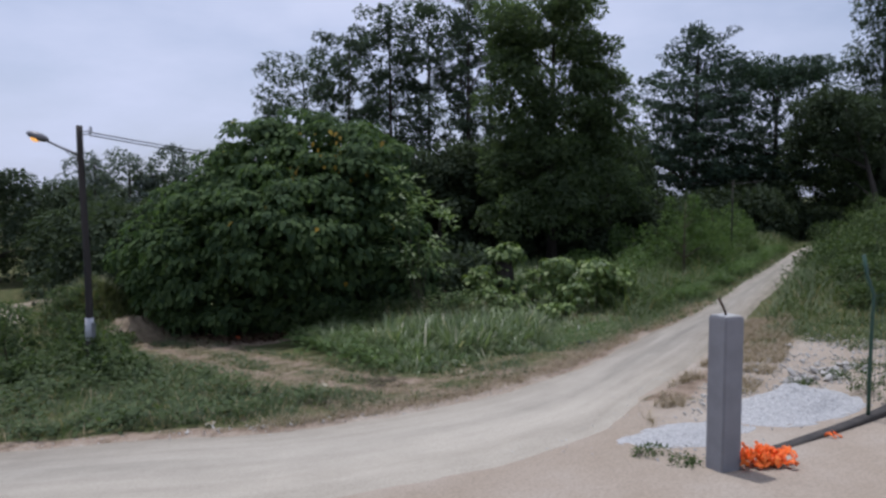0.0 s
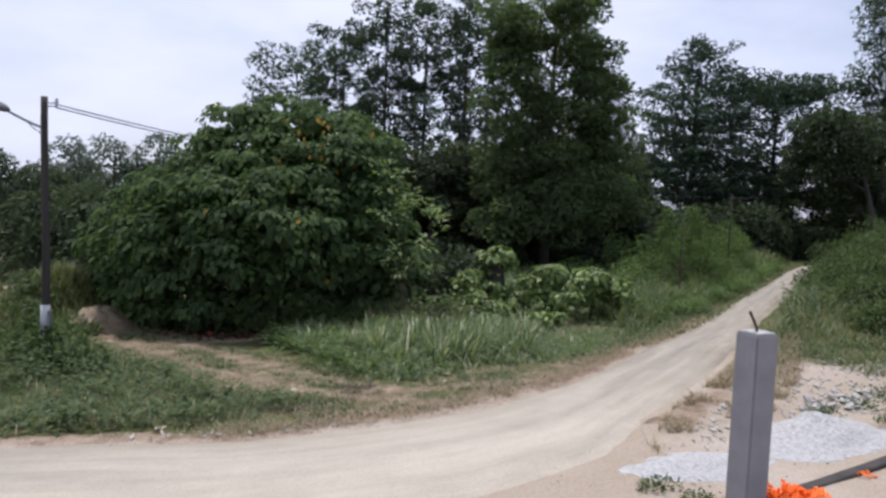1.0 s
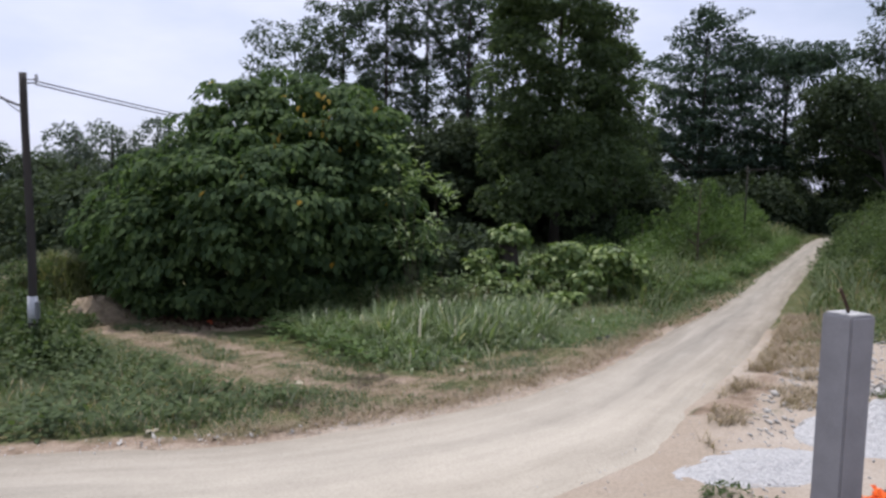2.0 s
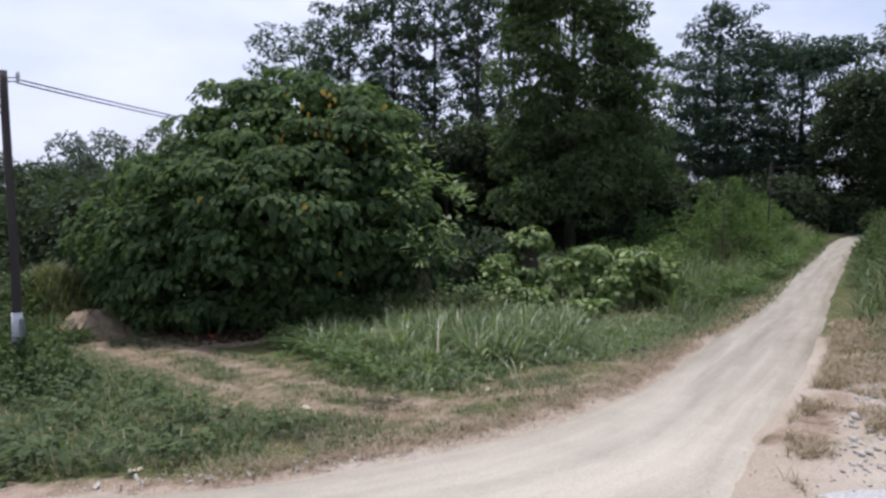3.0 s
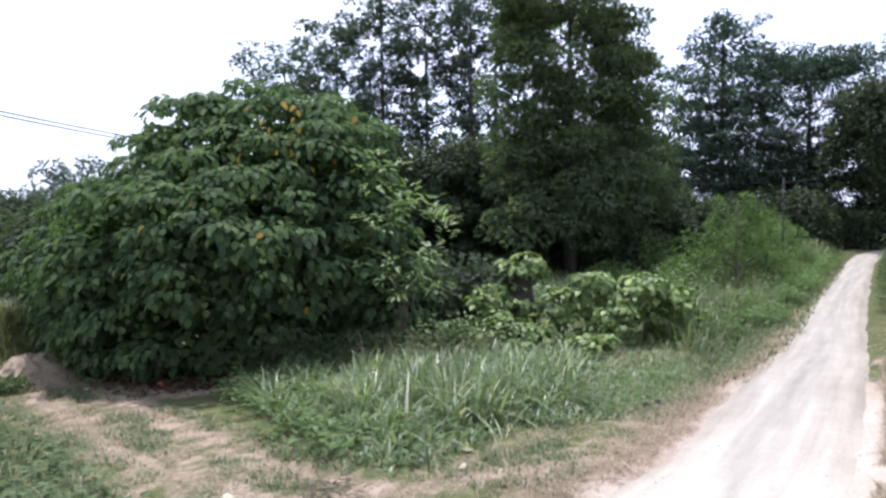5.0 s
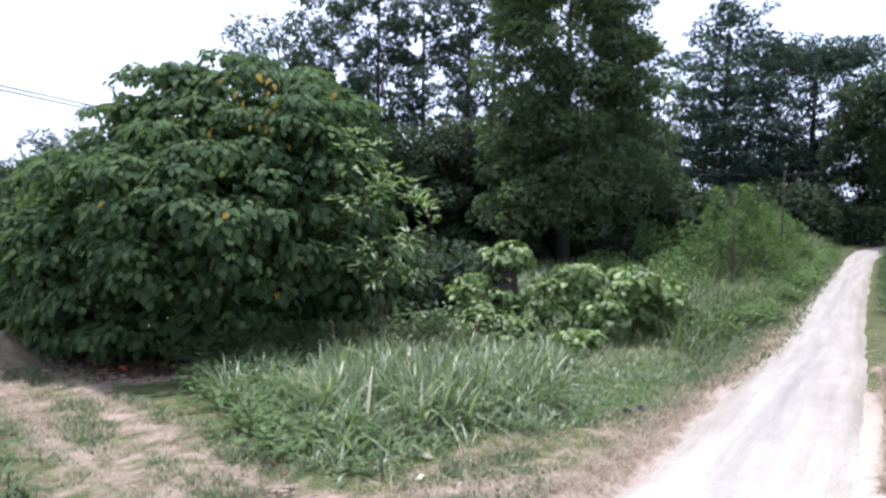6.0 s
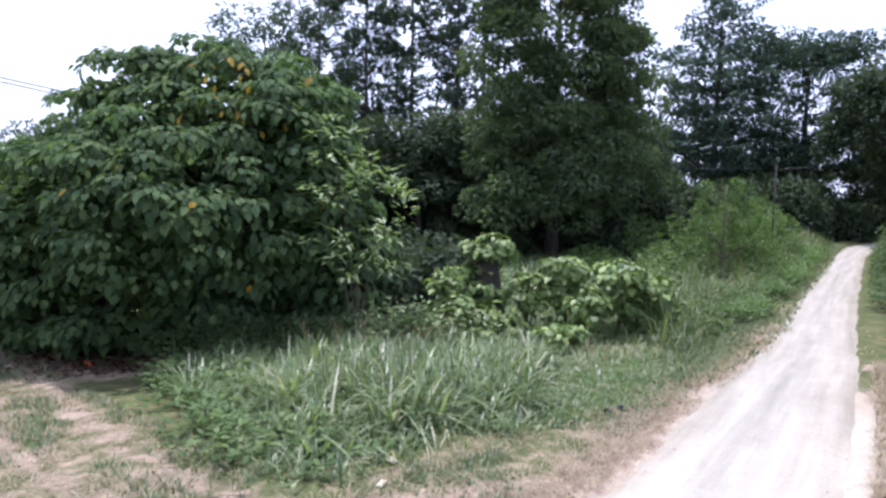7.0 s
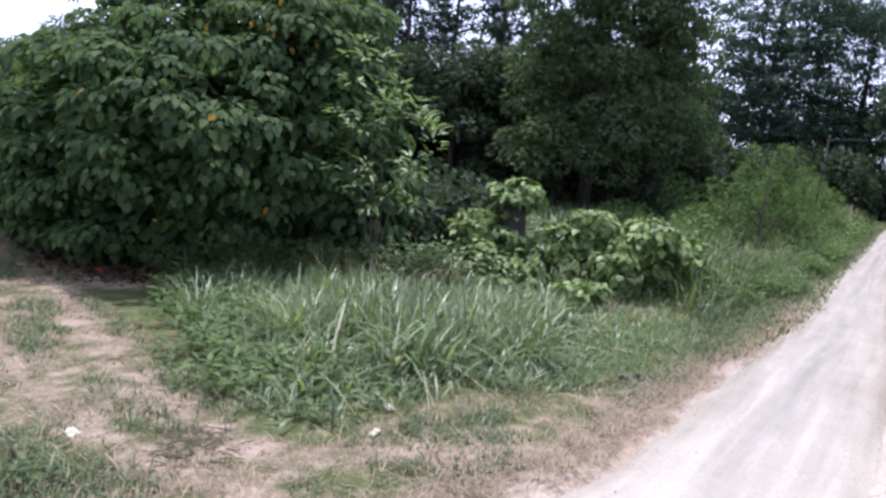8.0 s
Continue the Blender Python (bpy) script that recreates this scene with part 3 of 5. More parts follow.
C, R = random_clumps(57, 64, 0.8, 8.8, 2.4, 1.9, 0.95, 0.7, 0.3)
build_tree("roadside_tree", "green leafy tree at the far bend of the road", 32.4, 51.5, 9.4, 0.25, C, R, 260, 0.26, M_DENSE, 58, limbs=8)
for i, (x, y, h) in enumerate([(36.6, 44.4, 8.4), (39.5, 52.2, 10.0), (36.5, 54.5, 8.5)]):
    C, R = random_clumps(590 + i, 48, 1.0, h - 0.5, 3.0, 2.2, 1.15, 0.75, 0.25)
    build_tree("roadside_tree", "dark leafy tree crowding the side of the road", x, y, h, 0.25, C, R, 220, 0.27, M_DENSE, 595 + i, limbs=8)
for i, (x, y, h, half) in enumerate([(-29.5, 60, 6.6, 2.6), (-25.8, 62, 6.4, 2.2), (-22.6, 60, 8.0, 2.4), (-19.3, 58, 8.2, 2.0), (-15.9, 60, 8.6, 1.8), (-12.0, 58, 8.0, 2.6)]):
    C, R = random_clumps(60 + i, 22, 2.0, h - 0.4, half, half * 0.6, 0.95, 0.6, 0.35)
    build_tree("distant_tree", "distant rounded tree with foliage colour paled for haze", x, y, h, 0.18, C, R, 90, 0.34, M_FAR_HAZE, 70 + i, limbs=6, group="distant trees")
for i, (x, y, h, half) in enumerate([(-20.5, 41, 5.9, 2.6), (-16.9, 42, 5.2, 2.2), (-23.5, 40, 5.4, 2.6), (-12.0, 33, 4.1, 2.4), (-9.5, 30, 4.1, 2.2), (-14.2, 37, 4.2, 2.4)]):
    C, R = random_clumps(80 + i, 30, 0.6, h - 0.4, half, half * 0.6, 0.95, 0.7, 0.4)
    build_tree("thicket_tree", "low spreading tree with dense dark foliage", x, y, h, 0.16, C, R, 170, 0.28, M_UNDER, 90 + i, limbs=6, group="low trees behind the bush")

# woods that close the view
for i in (*range(24), *range(25, 30)):
    rng = np.random.default_rng(400 + i)
    x, y = -44 + 104 * (i + 0.5) / 30 + rng.normal(), 68 + rng.uniform(0, 10) - 8 * smooth(-44 + 104 * i / 30, 25, 50)
    h = rng.uniform(5.0, 7.0)
    C, R = random_clumps(430 + i, 20, 0.6, h - 0.5, 2.8, 1.8, 1.4, 0.8, 0.3)
    build_tree("distant_wood_tree", "distant low tree in a dark row of woods", x, y, h, 0.15, C, R, 80, 0.52, M_UNDER, 460 + i, limbs=4, group="distant row of woods")
for i, (x, y, h) in enumerate([(27.0, 51, 4.0), (18.5, 60, 8.2), (22.5, 63, 8.8), (27.0, 64, 8.8), (32.0, 62, 8.4), (36.5, 50.5, 5.0), (41.5, 54, 7.0), (24.5, 47.5, 3.2), (20.5, 48, 3.2), (27.6, 48.6, 2.3), (30.2, 50.2, 2.3), (33.0, 51.0, 2.6), (37.0, 51.6, 3.0)]):
    C, R = random_clumps(480 + i, 26, 0.4, h - 0.4, 2.0, 1.4, 1.0, 0.8, 0.3)
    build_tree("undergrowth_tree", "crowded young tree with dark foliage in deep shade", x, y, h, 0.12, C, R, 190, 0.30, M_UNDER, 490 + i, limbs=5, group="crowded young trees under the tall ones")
for i, (x, y, h) in enumerate([(2.05, 22.2, 2.15), (6.2, 35.4, 1.6), (8.9, 36.6, 1.5), (10.4, 34.6, 1.6), (1.9, 24.4, 1.2), (1.4, 28.4, 2.0), (4.0, 37.0, 1.7), (0.6, 25.6, 2.0)]):
    C, R = random_clumps(500 + i, 18, 0.2, h - 0.3, 1.0, 0.7, 0.55, 0.8, 0.3)
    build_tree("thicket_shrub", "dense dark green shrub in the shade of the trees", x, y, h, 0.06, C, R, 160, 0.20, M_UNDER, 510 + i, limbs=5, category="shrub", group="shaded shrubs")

# a closed canopy on bare trunks
for i in range(20):
    rng = np.random.default_rng(800 + i)
    x = -8 + 31 * (i + 0.5) / 20 + rng.normal() * 0.5
    y = (39.5, 43.5, 48.0)[i % 3] + rng.normal() * 0.8 + max(0.0, (x - 14) * 0.6)
    h = rng.uniform(5.8, 7.0) - 1.2 * float(smooth(x, 12, 17))
    if x > 15.0:
        continue
    C, R = random_clumps(830 + i, 34, 2.9, h - 0.4, 2.6, 1.8, 0.95, 0.5, 0.15)
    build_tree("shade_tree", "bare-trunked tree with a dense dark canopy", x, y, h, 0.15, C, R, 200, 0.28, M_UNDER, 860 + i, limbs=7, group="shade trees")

# dark undergrowth beneath the tall trees
for i in range(26):
    rng = np.random.default_rng(300 + i)
    x = -10 + 42 * (i + 0.5) / 26 + rng.normal() * 0.6
    y = 40 + rng.uniform(0, 9) + max(0.0, (x - 14) * 0.75)
    h = rng.uniform(2.4, 3.8) * (1 - 0.3 * float(smooth(x, 12, 18)))
    C, R = random_clumps(330 + i, 22, 0.3, h - 0.3, 1.8, 1.2, 0.8, 0.8, 0.3)
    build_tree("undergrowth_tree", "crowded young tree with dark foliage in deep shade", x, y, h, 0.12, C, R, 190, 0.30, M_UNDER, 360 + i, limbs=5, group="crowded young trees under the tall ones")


# a tree that leans over the bend of the road
C, R = random_clumps(57, 96, 3.0, 9.0, 3.6, 2.8, 1.0, 0.55, 0.15)
crown = [(k, q) for k, q in zip(C, R) if k[2] > 4.9 or k[0] > 1.2]
C, R = [(k[0] - 0.6, k[1] + 3.0, k[2]) for k, q in crown], [q for k, q in crown]
build_tree("roadside_tree", "dark leafy tree leaning over the bend of the road", 29.2, 42.2, 8.8, 0.22, C, R, 170, 0.26, M_UNDER, 599, limbs=14, lean=(-0.6, 3.0))


# ---- the great broad-leaved bush ----
def lobe_points(rng, lobes, per_area, floor, thin=None):
    """Points on the outer skin of a heap of lobes, with the way out."""
    P, D = [], []
    for i, (c, r) in enumerate(lobes):
        c, r = np.array(c, float), np.array(r, float)
        area = 4 * math.pi * ((r[0] * r[1]) ** 1.6 + (r[0] * r[2]) ** 1.6 + (r[1] * r[2]) ** 1.6) ** (1 / 1.6) / 3 ** (1 / 1.6)
        k = int(area * per_area)
        d = unit(rng.normal(size=(k, 3)))
        bumps = np.array([noise.noise(Vector(q * r * 0.9 + c)) for q in d])
        p = c + d * r * (1 + 0.20 * bumps)[:, None]
        keep = p[:, 2] > floor(p[:, 0], p[:, 1])
        for j, (c2, r2) in enumerate(lobes):
            if j != i:
                keep &= (((p - np.array(c2)) / np.array(r2)) ** 2).sum(1) > 0.80
        if thin:
            keep &= rng.random(k) < thin[2] + (1 - thin[2]) * smooth(p[:, 2], thin[0], thin[1])
        P.append(p[keep])
        D.append(unit(d[keep] / r))
    return np.vstack(P), np.vstack(D)


def whorls(rng, P, D, per, size, droop, spread=0.12):
    """Rings of drooping leaves round twig tips."""
    pos, axis, up, big = [], [], [], []
    for p, d in zip(P, D):
        k = int(rng.integers(per - 2, per + 3))
        a = rng.random() * 2 * math.pi + np.arange(k) * 2 * math.pi / k + rng.normal(size=k) * 0.25
        out = np.stack([np.cos(a), np.sin(a), np.full(k, -droop) + rng.normal(size=k) * 0.25], 1) + d * 0.55
        pos.append(p + out * spread * rng.uniform(0.4, 1.2, (k, 1)) + rng.normal(size=(k, 3)) * 0.04)
        axis.append(out)
        up.append(np.array([0, 0, 1.0]) + d * 0.5 + 0.5 * np.stack([np.cos(a), np.sin(a), np.zeros(k)], 1))
        big.append(size * rng.uniform(0.7, 1.2, k))
    return np.vstack(pos), np.vstack(axis), np.vstack(up), np.concatenate(big)


def humps(rng, P, D, per, size, reach):
    """Rounded heaps of overlapping leaves that hang down round the end of each branch."""
    pos, axis, up, big = [], [], [], []
    for p, d in zip(P, D):
        k = int(per * rng.uniform(0.75, 1.25))
        r = reach * rng.uniform(0.65, 1.3)
        q = unit(rng.normal(size=(k, 3)) * 0.8 + np.array([d[0] * 0.75, d[1] * 0.75, 0.85]))
        pos.append(p + q * r * np.array([1.15, 1.15, 0.60]) * rng.uniform(0.75, 1.05, (k, 1)))
        down = np.array([0, 0, -1.0]) - q * (-q[:, 2:3])
        axis.append(unit(down) + q * np.array([0.55, 0.55, 0.1]) + rng.normal(size=(k, 3)) * 0.22)
        up.append(q + np.array([0, 0, 0.35]) + rng.normal(size=(k, 3)) * 0.18)
        big.append(size * rng.uniform(0.7, 1.25, k))
    return np.vstack(pos), np.vstack(axis), np.vstack(up), np.concatenate(big)


def build_lobed_bush(name, label, lobes, shape, ratio, size, per_area, per, droop, material, seed, foot, own=0, stems=5, near=(0.4, 3.0), category="bush", inner=True, stem_r=0.07, reach=0.0, thin=None, core=0.78):
    rng = np.random.default_rng(seed)
    z0 = land_at(*foot) - 0.05
    base = np.array([*foot, z0])
    root = thing(name, label, category, at=tuple(base))
    P, D = lobe_points(rng, lobes, per_area, lambda x, y: land(x, y) + 0.08, thin)
    pos, axis, up, big = humps(rng, P, D, per, size, reach) if reach else whorls(rng, P, D, per, size, droop)
    for k in ((core, 0.62, 0.4) if inner else ()):
        small = [(c, tuple(k * q for q in r)) for c, r in lobes]
        P2, D2 = lobe_points(rng, small, 9.0, lambda x, y: land(x, y) + 0.05)
        if not len(P2):
            continue
        p2, a2, u2, b2 = whorls(rng, P2, D2, 8, size * 1.7, droop, 0.16)
        part("inner_foliage", leaf_mesh("inner_foliage", LEAF_SMALL, p2 - base, a2, u2, b2, 0.75, material), material, root, kind="stuff")
    for c, r in lobes[:stems]:
        end = np.array(c) - base
        part("stem", tube_mesh("stem", bezier((0, 0, 0), (end[0] * 0.35, end[1] * 0.35, end[2] * 0.7), end, 7), np.linspace(stem_r, stem_r * 0.3, 7), M_TWIG, 7), M_TWIG, root)
    if own:
        dist = np.hypot(pos[:, 0] - near[0], pos[:, 1] - near[1])
        order = np.argsort(dist + rng.random(len(pos)) * 1.5)
        mine, rest = order[:own], order[own:]
        leaf_objects("leaf", shape, pos[mine] - base, axis[mine], up[mine], big[mine], ratio, material, root)
    else:
        rest = np.arange(len(pos))
    q = (pos[rest] - base, axis[rest], up[rest], big[rest])
    part("foliage", leaf_mesh("foliage", shape, *q, ratio, material), material, root, kind="stuff")
    return root


BUSH_LOBES = [
    ((-2.0, 22.9, 2.45), (2.35, 2.3, 2.85)),
    ((-3.55, 23.0, 3.1), (1.1, 1.4, 2.35)),
    ((-0.75, 22.4, 2.75), (1.25, 1.5, 2.3)),
    ((-2.5, 21.5, 2.3), (2.0, 1.9, 1.75)),
    ((-0.9, 21.7, 3.0), (1.1, 1.2, 1.45)),
    ((-4.6, 22.4, 1.9), (1.4, 1.6, 1.7)),
    ((-4.6, 23.3, 2.6), (0.9, 1.2, 1.75)),
    ((-5.4, 23.5, 1.9), (1.4, 1.7, 1.65)),
    ((-6.4, 24.3, 1.4), (1.4, 1.6, 1.5)),
    ((-7.3, 25.4, 1.0), (1.1, 1.3, 1.25)),
    ((-3.2, 22.6, 0.6), (3.0, 1.9, 1.3)),
    ((0.1, 22.0, 1.3), (0.9, 1.1, 1.7)),
    ((-5.6, 23.2, 0.5), (1.5, 1.4, 1.1)),
]
build_lobed_bush("broadleaf_bush", "huge dome-shaped bush of broad drooping dark green leaves", BUSH_LOBES, LEAF_OVAL, 0.74, 0.165, 2.6, 70, 0.8, M_BUSH, 101, (-3.0, 22.8), own=300, reach=0.46, thin=(0.0, 3.2, 0.45), core=0.80)
rng = np.random.default_rng(105)
bush = bpy.data.objects["broadleaf_bush"]
spots = np.vstack([np.array([-1.25, 20.95, 4.35]) + rng.normal(size=(20, 3)) * [0.5, 0.12, 0.28], np.array([-2.4, 21.0, 3.7]) + rng.normal(size=(4, 3)) * [0.25, 0.12, 0.18], np.array([-4.2, 20.9, 1.7]) + rng.normal(size=(4, 3)) * [0.5, 0.12, 0.4]])
hang = np.stack([rng.normal(size=28) * 0.3, -0.35 + rng.normal(size=28) * 0.2, np.full(28, -1.0)], 1)
leaf_objects("yellow_leaf", LEAF_BROAD, spots - np.array(bush.matrix_basis.translation), hang, np.tile([[0.0, -0.6, 0.8]], (28, 1)) + rng.normal(size=(28, 3)) * 0.2, rng.uniform(0.13, 0.20, 28), 0.55, M_YELLOW, bush)
build_lobed_bush("longleaf_shrub", "pale green shrub with long narrow leaves against the big bush", [((0.45, 20.3, 3.1), (0.45, 0.6, 0.75)), ((0.85, 20.2, 2.5), (0.7, 0.6, 0.75)), ((1.3, 20.3, 2.1), (0.6, 0.6, 0.6)), ((0.95, 20.0, 1.6), (0.55, 0.45, 0.35)), ((0.25, 20.2, 2.2), (0.4, 0.4, 0.6))], LEAF_LONG, 0.32, 0.19, 3.8, 10, -0.1, M_LANCE, 111, (0.8, 20.5), own=220, stems=5, inner=False, stem_r=0.013)

# ---- vine-covered shrubs with big bright leaves ----
for i, (x, y, h, w, k) in enumerate([(3.22, 21.2, 2.10, 0.42, 5), (2.50, 20.8, 1.55, 0.24, 4), (2.92, 20.3, 0.98, 0.30, 4), (4.05, 21.3, 1.35, 0.26, 4), (4.68, 21.2, 1.60, 0.34, 5), (5.75, 21.0, 1.46, 0.42, 6), (5.0, 20.6, 1.0, 0.36, 5), (4.25, 19.7, 0.45, 0.36, 5), (6.35, 21.3, 1.15, 0.38, 5), (3.5, 20.6, 0.6, 0.26, 4)]):
    z = land_at(x, y)
    rv = np.random.default_rng(700 + i)
    lobes = [((x, y, z + h - 0.24), (w * 0.85, w * 0.85, 0.17)), ((x, y, z + h * 0.42), (w * 0.46, w * 0.46, h * 0.42))]
    for q in range(k):
        a, d = 2 * math.pi * q / k + rv.random(), w * rv.uniform(0.7, 1.15)
        lobes.append(((x + d * math.cos(a), y + d * math.sin(a), z + h * rv.uniform(0.35, 0.82)), (0.16, 0.16, 0.10)))
    build_lobed_bush("vine_shrub", "bright green creeper with large heart-shaped leaves over a stump" if i == 0 else "low shrub with large bright green heart-shaped leaves", lobes, LEAF_BROAD, 0.88, 0.125, 17.0, 18, 0.55, M_VINE, 120 + i, (x, y), own=120, stems=4, inner=True, category="shrub", stem_r=0.03, reach=0.16, thin=(z + h * 0.15, z + h * 0.70, 0.10 if i else 0.30), core=0.55)
x, y = 3.24, 21.35
part("stump", tube_mesh("stump", np.array([(0, 0, 0), (0.03, 0, 0.8), (0.0, 0.02, 1.75)]), [0.34, 0.30, 0.22], M_BARK, 12), M_BARK, thing("tree_stump", "dark upright tree stump overgrown with creeper", "stump", at=(x, y, land_at(x, y) - 0.05)))

# ---- roadside shrubs with fine leaves ----
for i, (x, y, h, w) in enumerate([(9.2, 27.6, 1.1, 0.7), (13.6, 32.2, 2.0, 0.9), (15.9, 35.8, 1.9, 1.0), (19.0, 39.8, 2.2, 1.1), (10.4, 31.6, 2.0, 1.0), (12.0, 31.0, 1.9, 1.0), (15.2, 37.2, 2.3, 1.2), (18.0, 40.6, 2.5, 1.3), (20.4, 43.0, 2.7, 1.4), (8.0, 29.6, 1.1, 0.8), (9.9, 28.2, 1.7, 0.8), (12.9, 29.6, 1.5, 0.7), (14.2, 31.4, 1.5, 0.8), (16.9, 35.2, 1.9, 0.9),
    (13.6, 22.2, 1.2, 0.8), (14.9, 25.0, 1.5, 1.0), (11.6, 18.2, 0.8, 0.7), (12.9, 19.8, 1.0, 0.8), (10.9, 16.6, 0.55, 0.6), (13.9, 18.0, 1.1, 0.9), (16.6, 24.2, 1.7, 1.1), (13.0, 16.2, 0.8, 0.8), (17.4, 28.2, 1.7, 1.1), (20.5, 31.0, 2.0, 1.3), (23.6, 35.0, 2.4, 1.4), (22.0, 34.6, 1.1, 0.7), (24.3, 37.8, 1.3, 0.8), (26.2, 40.0, 1.5, 0.9), (19.0, 30.4, 0.9, 0.6), (15.6, 21.6, 1.8, 1.3), (19.0, 26.0, 2.4, 1.6)]):
    C, R = random_clumps(140 + i, 20, 0.25, h - 0.3, w, w * 0.6, 0.42, 0.85, 0.3)
    build_tree("roadside_shrub", "fresh green shrub with fine leaves beside the road", x, y, h, 0.05, C, R, 90, 0.14, M_SHRUB if i < 14 else M_WEED, 160 + i, ratio=0.36, droop=0.2, limbs=6, category="shrub", group="roadside shrubs", bark=M_TWIG)

rng = np.random.default_rng(1600)
C, R = [], []
for dx, dy, top in [(0.55, 0.0, 3.05), (0.75, 0.3, 2.75), (-0.65, -0.1, 2.95), (-0.85, 0.2, 2.5), (0.2, 0.1, 2.4), (1.15, -0.1, 2.0), (-1.3, 0.3, 1.9), (0.45, 0.5, 2.9)]:
    for t in (0.50, 0.62, 0.72, 0.82, 0.91, 1.0):
        q = 0.30 * (1.2 - t) + rng.uniform(0.06, 0.14)
        C.append((dx * t ** 0.7 + rng.normal() * 0.12, dy * t + rng.normal() * 0.12, top * t))
        R.append((q, q, q * 1.2))
build_tree("feathery_shrub", "tall fresh green shrub with fine feathery leaves over a dark stem", 11.35, 28.4, 3.2, 0.06, C, R, 48, 0.14, M_SHRUB, 1601, ratio=0.34, droop=0.1, limbs=14, category="shrub", bark=M_TWIG)


# ---- grass ----
def blades(rng, x, y, length, width, bend, levels=5):
    """Corners and faces of bent blades of grass standing at x, y."""
    k = len(x)
    z = land(x, y) - 0.02
    a = np.array([9.0 * noise.noise(Vector((p * 1.3, q * 1.3, 31.0))) for p, q in zip(x, y)]) + rng.normal(size=k) * 2.6
    lean = np.stack([np.cos(a), np.sin(a)], 1)
    side = np.stack([-lean[:, 1], lean[:, 0]], 1)
    s = np.linspace(0, 1, levels)
    fold = rng.uniform(1.6, 3.4, (k, 1))
    up = length[:, None] * (s[None] - 0.42 * bend[:, None] * s[None] ** fold)
    tilt = 0.04 + 0.6 * rng.random((k, 1)) ** 1.6
    out = length[:, None] * bend[:, None] * 0.75 * s[None] ** fold + tilt * length[:, None] * s[None]
    w = width[:, None] * (np.minimum(1, 0.55 + 1.2 * s) * (1 - s ** 2.2) + 0.04)[None] * 0.5
    v = np.zeros((k, levels, 2, 3))
    for j, sign in enumerate((-1, 1)):
        v[:, :, j, 0] = x[:, None] + out * lean[:, :1] + sign * w * side[:, :1]
        v[:, :, j, 1] = y[:, None] + out * lean[:, 1:] + sign * w * side[:, 1:]
        v[:, :, j, 2] = z[:, None] + up + 0.25 * w
    i = np.arange(levels - 1)
    f = np.stack([i * 2, i * 2 + 1, i * 2 + 3, i * 2 + 2], 1)
    F = f[None] + (np.arange(k) * levels * 2)[:, None, None]
    return v.reshape(-1, 3), F.reshape(-1, 4)


def scatter_in(rng, poly, count):
    lo, hi = poly.min(0), poly.max(0)
    P = np.zeros((0, 2))
    while len(P) < count:
        q = lo + rng.random((count * 2, 2)) * (hi - lo)
        P = np.vstack([P, q[inside(q[:, 0], q[:, 1], poly)]])
    return P[:count]


def grass_stuff(name, label, x, y, length, width, bend, material, seed, levels=5):
    v, f = blades(np.random.default_rng(seed), x, y, length, width, bend, levels)
    tagged(new(name, fast_mesh(name, v, f, material)), label, "grass", kind="stuff")


TALL_AREA = np.array([(-1.7, 19.4), (-1.0, 17.6), (-0.4, 16.0), (0.1, 14.8), (0.5, 14.05), (1.0, 14.25), (1.45, 14.8), (1.9, 15.15), (2.6, 15.35), (3.3, 15.9), (3.9, 17.2), (4.1, 18.8), (3.2, 20.2), (0.5, 20.3)])
rng = np.random.default_rng(201)
Q = scatter_in(rng, TALL_AREA, 15500) + rng.normal(size=(15500, 2)) * 0.16
core = np.exp(-(((Q[:, 0] - 1.5) / 2.0) ** 2 + ((Q[:, 1] - 17.4) / 2.3) ** 2))
rim = np.clip(gap(Q[:, 0], Q[:, 1], np.vstack([TALL_AREA, TALL_AREA[:1]])) / 0.45, 0.35, 1)
tuft = np.array([noise.noise(Vector((a * 1.6, b * 1.6, 4.0))) + 0.6 * noise.noise(Vector((a * 4.0, b * 4.0, 5.0))) for a, b in Q])
stand = tuft > -0.30
Q, core, rim, tuft = Q[stand], core[stand], rim[stand], tuft[stand]
L = np.minimum((0.34 + 0.50 * core) * rim * rng.uniform(0.30, 1.25, len(Q)) * (1 + 0.85 * tuft), rng.uniform(0.55, 0.95, len(Q)))
grass_stuff("tall_grass", "thick stand of tall green broad-bladed grass", Q[:, 0], Q[:, 1], L, 0.014 + 0.040 * rng.random(len(Q)) ** 1.6, rng.gamma(1.6, 0.62, len(Q)).clip(0.08, 2.3), M_GRASS, 202, 7)
Q = scatter_in(rng, GRASS_AREA, 17000)
lump = np.array([noise.noise(Vector((a * 1.2, b * 1.2, 6.0))) for a, b in Q])
lawn = smooth(Q[:, 0] - 0.35 * (Q[:, 1] - 16.0), 2.9, 3.5) * (1 - smooth(Q[:, 1] - 0.9 * Q[:, 0], 13.6, 14.6))
L = np.where(Q[:, 1] - 0.9 * Q[:, 0] > 16, 0.46, 0.26 - 0.15 * lawn) * rng.uniform(0.5, 1.3, len(Q)) * (1 + 0.8 * lump)
grass_stuff("meadow_grass", "uneven green grass along the edge of the thicket", Q[:, 0], Q[:, 1], L, rng.uniform(0.010, 0.024, len(Q)), rng.uniform(0.4, 1.3, len(Q)), M_GRASS, 203, 5)
EDGE_WEEDS = np.array([(-2.5, 20.0), (-1.9, 18.4), (-1.2, 16.6), (-0.4, 15.0), (0.3, 14.1), (0.6, 14.6), (0.2, 15.8), (-0.3, 17.4), (-0.8, 19.2), (-1.2, 20.2)])
Q = scatter_in(rng, EDGE_WEEDS, 220) + rng.normal(size=(220, 2)) * 0.25
